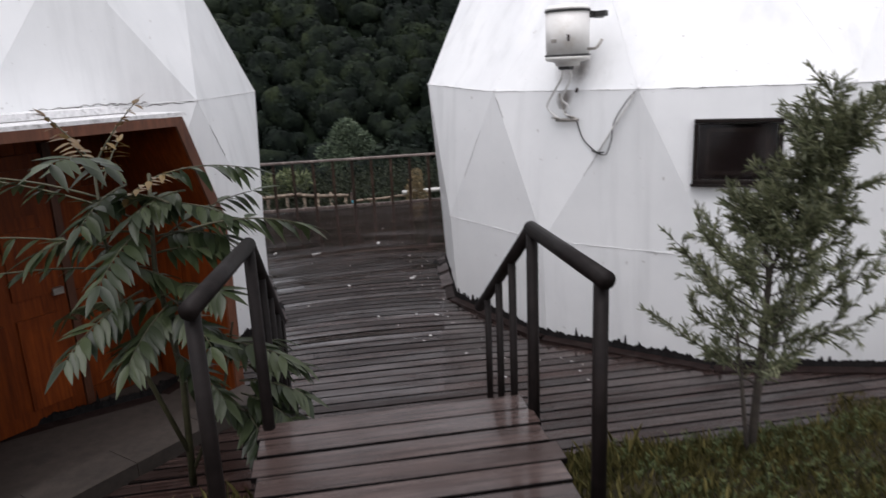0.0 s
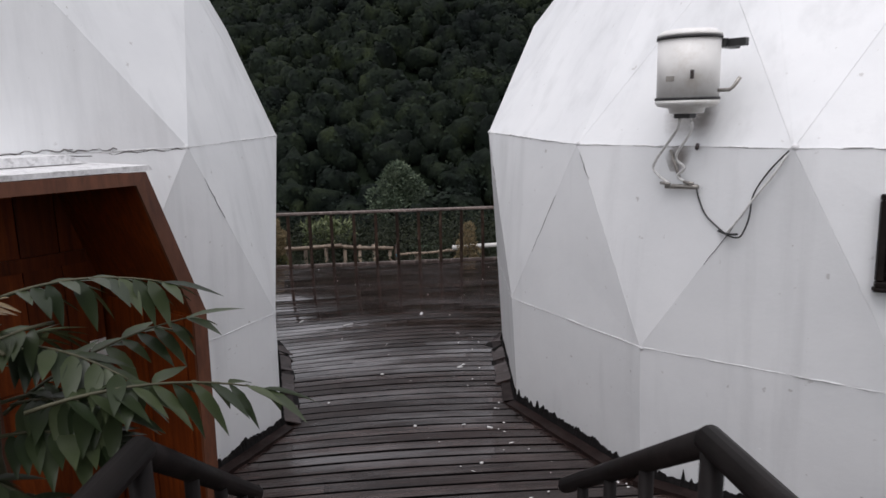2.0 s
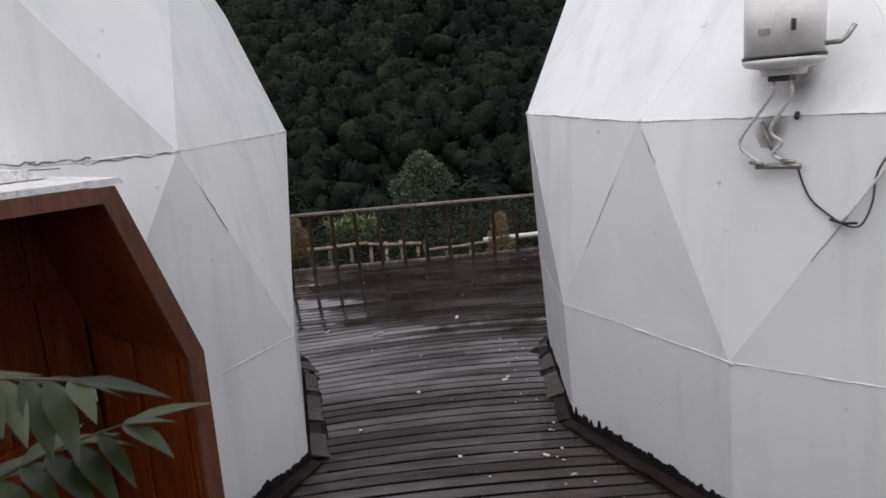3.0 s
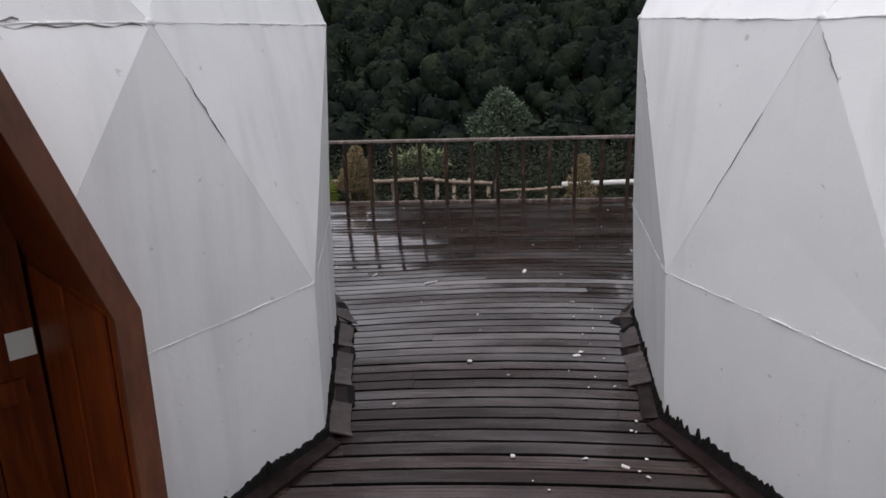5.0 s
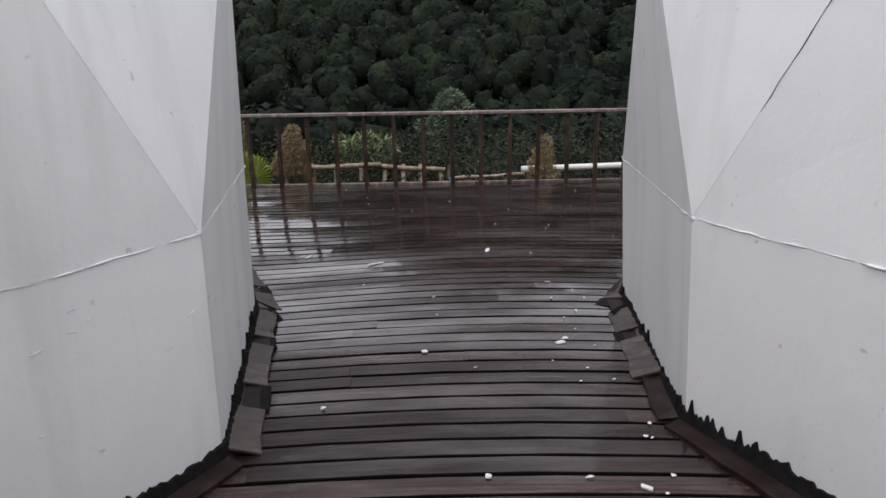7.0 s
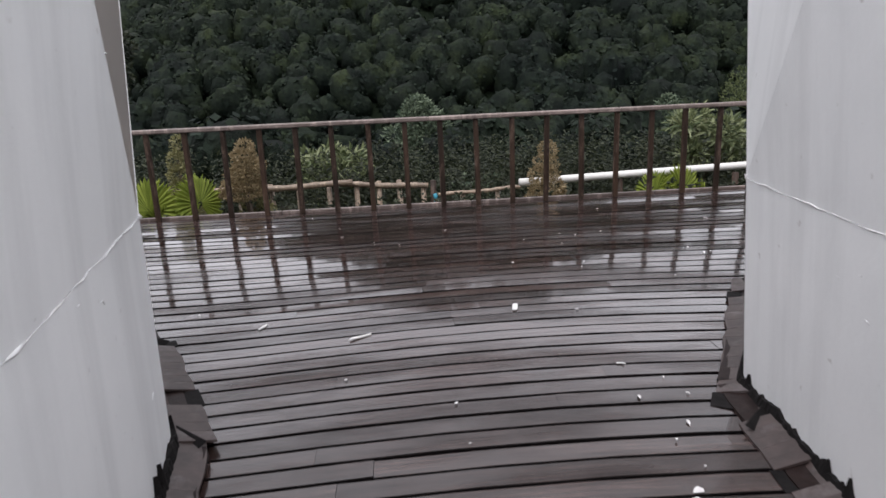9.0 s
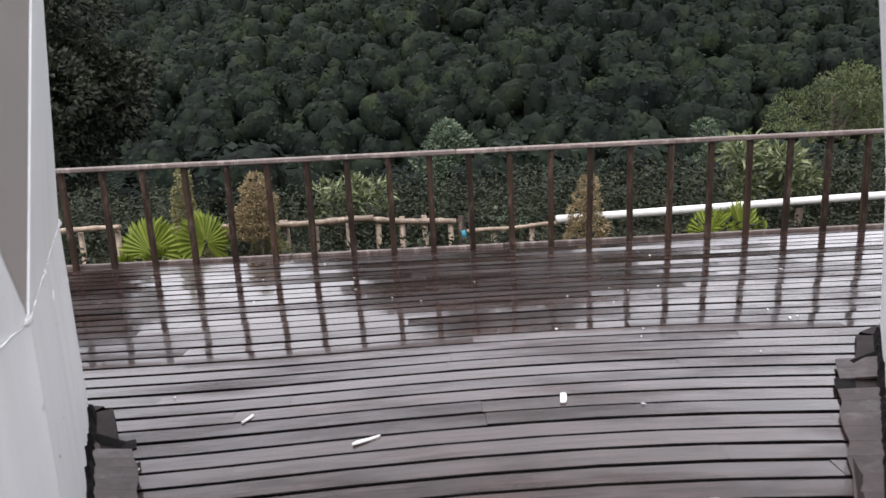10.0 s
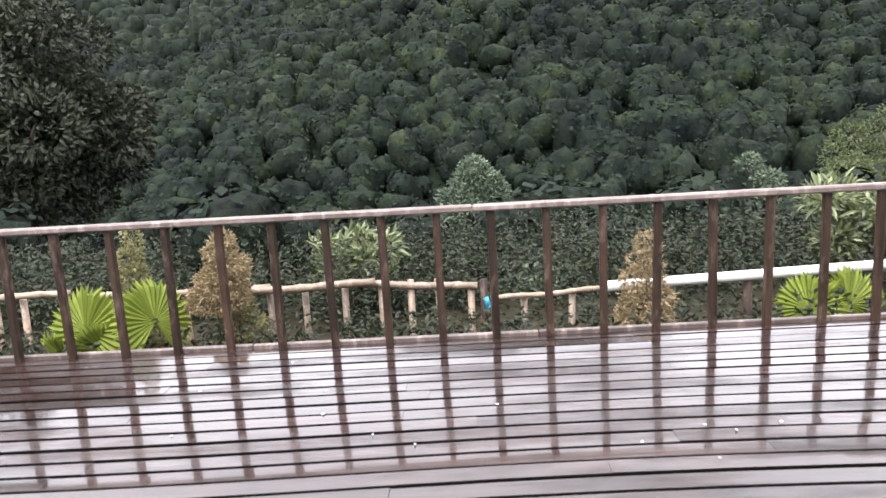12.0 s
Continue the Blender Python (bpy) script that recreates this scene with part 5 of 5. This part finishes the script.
# ---- litter on the deck ----
def flake(x, y, lx, ly, turn, label):
    rng = np.random.default_rng(int(x * 100 + y * 1000) % 9999)
    bm = bmesh.new()
    ring = []
    for k in range(9):
        a = k * 2 * math.pi / 9
        ring.append(bm.verts.new((lx / 2 * math.copysign(abs(math.cos(a)) ** 0.5, math.cos(a)) * float(rng.uniform(0.8, 1.1)), ly / 2 * math.copysign(abs(math.sin(a)) ** 0.5, math.sin(a)) * float(rng.uniform(0.8, 1.1)), 0.005 + 0.004 * float(rng.random()))))
    low = [bm.verts.new((v.co.x, v.co.y, 0.0005)) for v in ring]
    bm.faces.new(ring)
    bm.faces.new(low[::-1])
    for k in range(9):
        bm.faces.new((low[k], low[(k + 1) % 9], ring[(k + 1) % 9], ring[k]))
    ob = part("paint_flake", bm, M_CHIP)
    ob.matrix_basis = pose(x, y, 0.001 + float(deck_z(x, y)), 0, 0, turn)
    return tagged(ob, label, "paint flake", "litter on the deck")


flake(0.20, 9.68, 0.036, 0.12, -12, "oblong white paint flake on the wet deck")
flake(-0.72, 9.42, 0.022, 0.14, -62, "thin white paint sliver on the wet deck")
flake(-1.32, 9.75, 0.018, 0.09, -25, "thin white paint sliver on the wet deck")
flake(-0.31, 7.60, 0.035, 0.03, 10, "small white paint flake on the wet deck")
flake(0.466, 7.70, 0.06, 0.035, 20, "small white paint flake on the wet deck")
flake(0.55, 6.32, 0.05, 0.025, -35, "white paint flake near the dome foot")
flake(-0.048, 6.394, 0.025, 0.03, 0, "small white paint flake on the wet deck")
flake(0.40, 5.75, 0.03, 0.02, 40, "white paint flake near the dome foot")
rng = np.random.default_rng(14)
spots = np.concatenate([rng.normal((1.05, 6.1), (0.35, 0.7), (60, 2)), rng.normal((1.7, 4.9), (0.5, 0.35), (26, 2)), rng.uniform((-1.8, 5.5), (2.4, 12.8), (60, 2)), rng.normal((0.62, 7.6), (0.12, 0.5), (16, 2))])
spots = np.array([p for p in spots if (p[0] - RIGHT.c.x) ** 2 + (p[1] - RIGHT.c.y) ** 2 > 3.74 ** 2])
n = len(spots)
chips = mesh_part("paint_chips", leaf_mesh("paint_chips", np.c_[spots, 0.003 + deck_z(spots[:, 0], spots[:, 1])], np.c_[rng.normal(size=(n, 2)), np.zeros(n)], rng.gamma(3, 0.006, n) + 0.006, rng.gamma(3, 0.004, n) + 0.005, rng, np.tile((0.0, 0.0, 1.0), (n, 1))), M_CHIP)
chips.location.z = 0.003
tagged(chips, "scattered white paint chips on the wet deck", "paint chips", kind="stuff")


# ---- metal flashing along the foot of the domes at the passage ----
def flashing(a, b, wide, side, label, holes):
    """A sloping strip of rusty sheet from a to b, turned out at the far end, with torn gaps."""
    s = thing("flashing", Matrix.Translation(a), label, "flashing", "flashing strips at the dome feet")
    d = b - a
    n = 14
    out = Vector((d.y, -d.x, 0)).normalized() * side
    rng = np.random.default_rng(int(abs(a.x) * 1000))
    for k in range(n):
        f0, f1 = k / n, (k + 1) / n
        w, w1 = (wide + 0.025 * noise.noise(a + d * f * 5) for f in (f0, f1))
        if k in holes:
            # black plate put in place of the dark inside a torn hole
            part("gap", box((wide - 0.055, d.length / n, 0.01), Matrix.Translation(d * (f0 + f1) / 2 + out * (0.045 + wide / 2) + Vector((0, 0, 0.006))) @ rotz(math.atan2(d.y, d.x) - math.pi / 2)), M_FELT, s, "black plate for the dark of a torn gap")
            w = w1 = 0.055
        bm = bmesh.new()
        q = [d * f0 + out * 0.018 + Vector((0, 0, 0.055)), d * f1 + out * 0.018 + Vector((0, 0, 0.055)), d * f1 + out * w1 + Vector((0, 0, 0.012)), d * f0 + out * w + Vector((0, 0, 0.012 + 0.0015 * float(rng.random())))]
        top = [bm.verts.new(v) for v in q]
        low = [bm.verts.new(v - Vector((0, 0, 0.010))) for v in q]
        bm.faces.new(top)
        bm.faces.new(low[::-1])
        for i in range(4):
            bm.faces.new((low[i], low[(i + 1) % 4], top[(i + 1) % 4], top[i]))
        bmesh.ops.recalc_face_normals(bm, faces=bm.faces)
        part("strip", bm, M_RUST, s)
    flap = slab([(0, 0), (0.10, -0.02), (0.13, 0.02), (0.0, 0.06)], -0.004, 0.004, lambda p, q, r: d + out * (0.02 + p) + d.normalized() * (q + r + 0.02 - p * 0.8) + Vector((0, 0, 0.03 + q * 0.4)))
    part("bent_end", flap, M_FELT, s, "bent end of the strip")
    return s


flashing(RIGHT.c + RIGHT.base(-1).lerp(RIGHT.base(-2), 0.25), RIGHT.c + RIGHT.base(-1).lerp(RIGHT.base(-2), 0.8), 0.15, -1, "rusty sheet-metal flashing at the foot of the dome", (7, 8))
flashing(RIGHT.c + RIGHT.base(-2).lerp(RIGHT.base(-1), 0.16), RIGHT.c + RIGHT.base(-2).lerp(RIGHT.base(-3), 0.8), 0.21, -1, "wide brown flashing strip with a hole near its end", (0, 11))
flashing(LEFT.c + LEFT.base(-1), LEFT.c + LEFT.base(0) + Vector((-0.03, 0.06, 0)), 0.15, 1, "torn grey flashing at the foot of the dome", (3, 4, 9))
flashing(LEFT.c + LEFT.base(0), LEFT.c + LEFT.base(0).lerp(LEFT.base(1), 0.78), 0.17, 1, "grey flashing with black holes at the foot of the dome", (4, 5, 13))


# ---- deck boards ----
deck = thing("deck", Matrix(), "wide wet deck of dark brown boards laid side by side", "deck", kind="structure")
PITCH, WIDE = 0.1325, 0.1160
PROFILE = ((-0.5, -0.031, 0.0), (-0.5, -0.005, 0.0), (-0.5, -0.001, 0.004), (0.5, -0.001, -0.004), (0.5, -0.005, 0.0), (0.5, -0.031, 0.0))
rng = np.random.default_rng(3)


def bent_board(x0, x1, y, tilt, lift):
    """A board that follows the deck's camber: corners round its middle, faces, and which faces are its top."""
    mid = (x0 + x1) / 2
    xs = np.linspace(x0, x1, max(3, int((x1 - x0) / 0.45) + 1))
    verts, faces, top = [], [], []
    k = len(PROFILE)
    for x in xs:
        z = float(deck_z(x, y)) + lift
        verts += [(x - mid, side * WIDE + inset, z + h + side * WIDE * tilt) for side, h, inset in PROFILE]
    for i in range(len(xs) - 1):
        for a in range(k):
            b = (a + 1) % k
            faces.append((i * k + a, i * k + k + a, i * k + k + b, i * k + b))
            top.append(a == 2)
    ends = [tuple(range(k)), tuple(range(len(xs) * k - 1, len(xs) * k - k - 1, -1))]
    return verts, faces + ends, top + [False, False]


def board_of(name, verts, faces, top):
    """Sawn sides of a board carry the gap's shade as near-black colour, beside its weathered top."""
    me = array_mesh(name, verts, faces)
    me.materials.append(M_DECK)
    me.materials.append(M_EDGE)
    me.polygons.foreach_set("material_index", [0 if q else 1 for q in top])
    return me


far_v, far_f, far_t = [], [], []
y = 3.30
while y < FENCE_Y + 0.03:
    x = -10.0 + float(rng.uniform(0, 1.2))
    while x < 10.0:
        length = 0.25 * int(rng.integers(9, 14))
        mid = x + length / 2
        tilt, lift, shift = float(rng.normal(0, 0.010)), float(rng.normal(0, 0.0012)), float(rng.normal(0, 0.0015))
        v, f, top = bent_board(x, x + length - 0.0015, y, tilt, lift)
        if abs(mid) < (5.2 if y > 8.8 else 3.1):
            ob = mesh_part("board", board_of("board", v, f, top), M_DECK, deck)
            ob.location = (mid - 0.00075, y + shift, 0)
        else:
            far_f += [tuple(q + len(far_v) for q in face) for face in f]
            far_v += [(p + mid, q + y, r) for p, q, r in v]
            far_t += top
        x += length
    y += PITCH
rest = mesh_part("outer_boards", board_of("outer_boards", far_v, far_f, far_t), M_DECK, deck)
rest["kind"] = "stuff"
for x in np.arange(-9.5, 9.6, 0.95):
    part("joist", box((0.06, 9.7, 0.12), pose(float(x), 8.2, -0.215)), M_JOIST, deck)
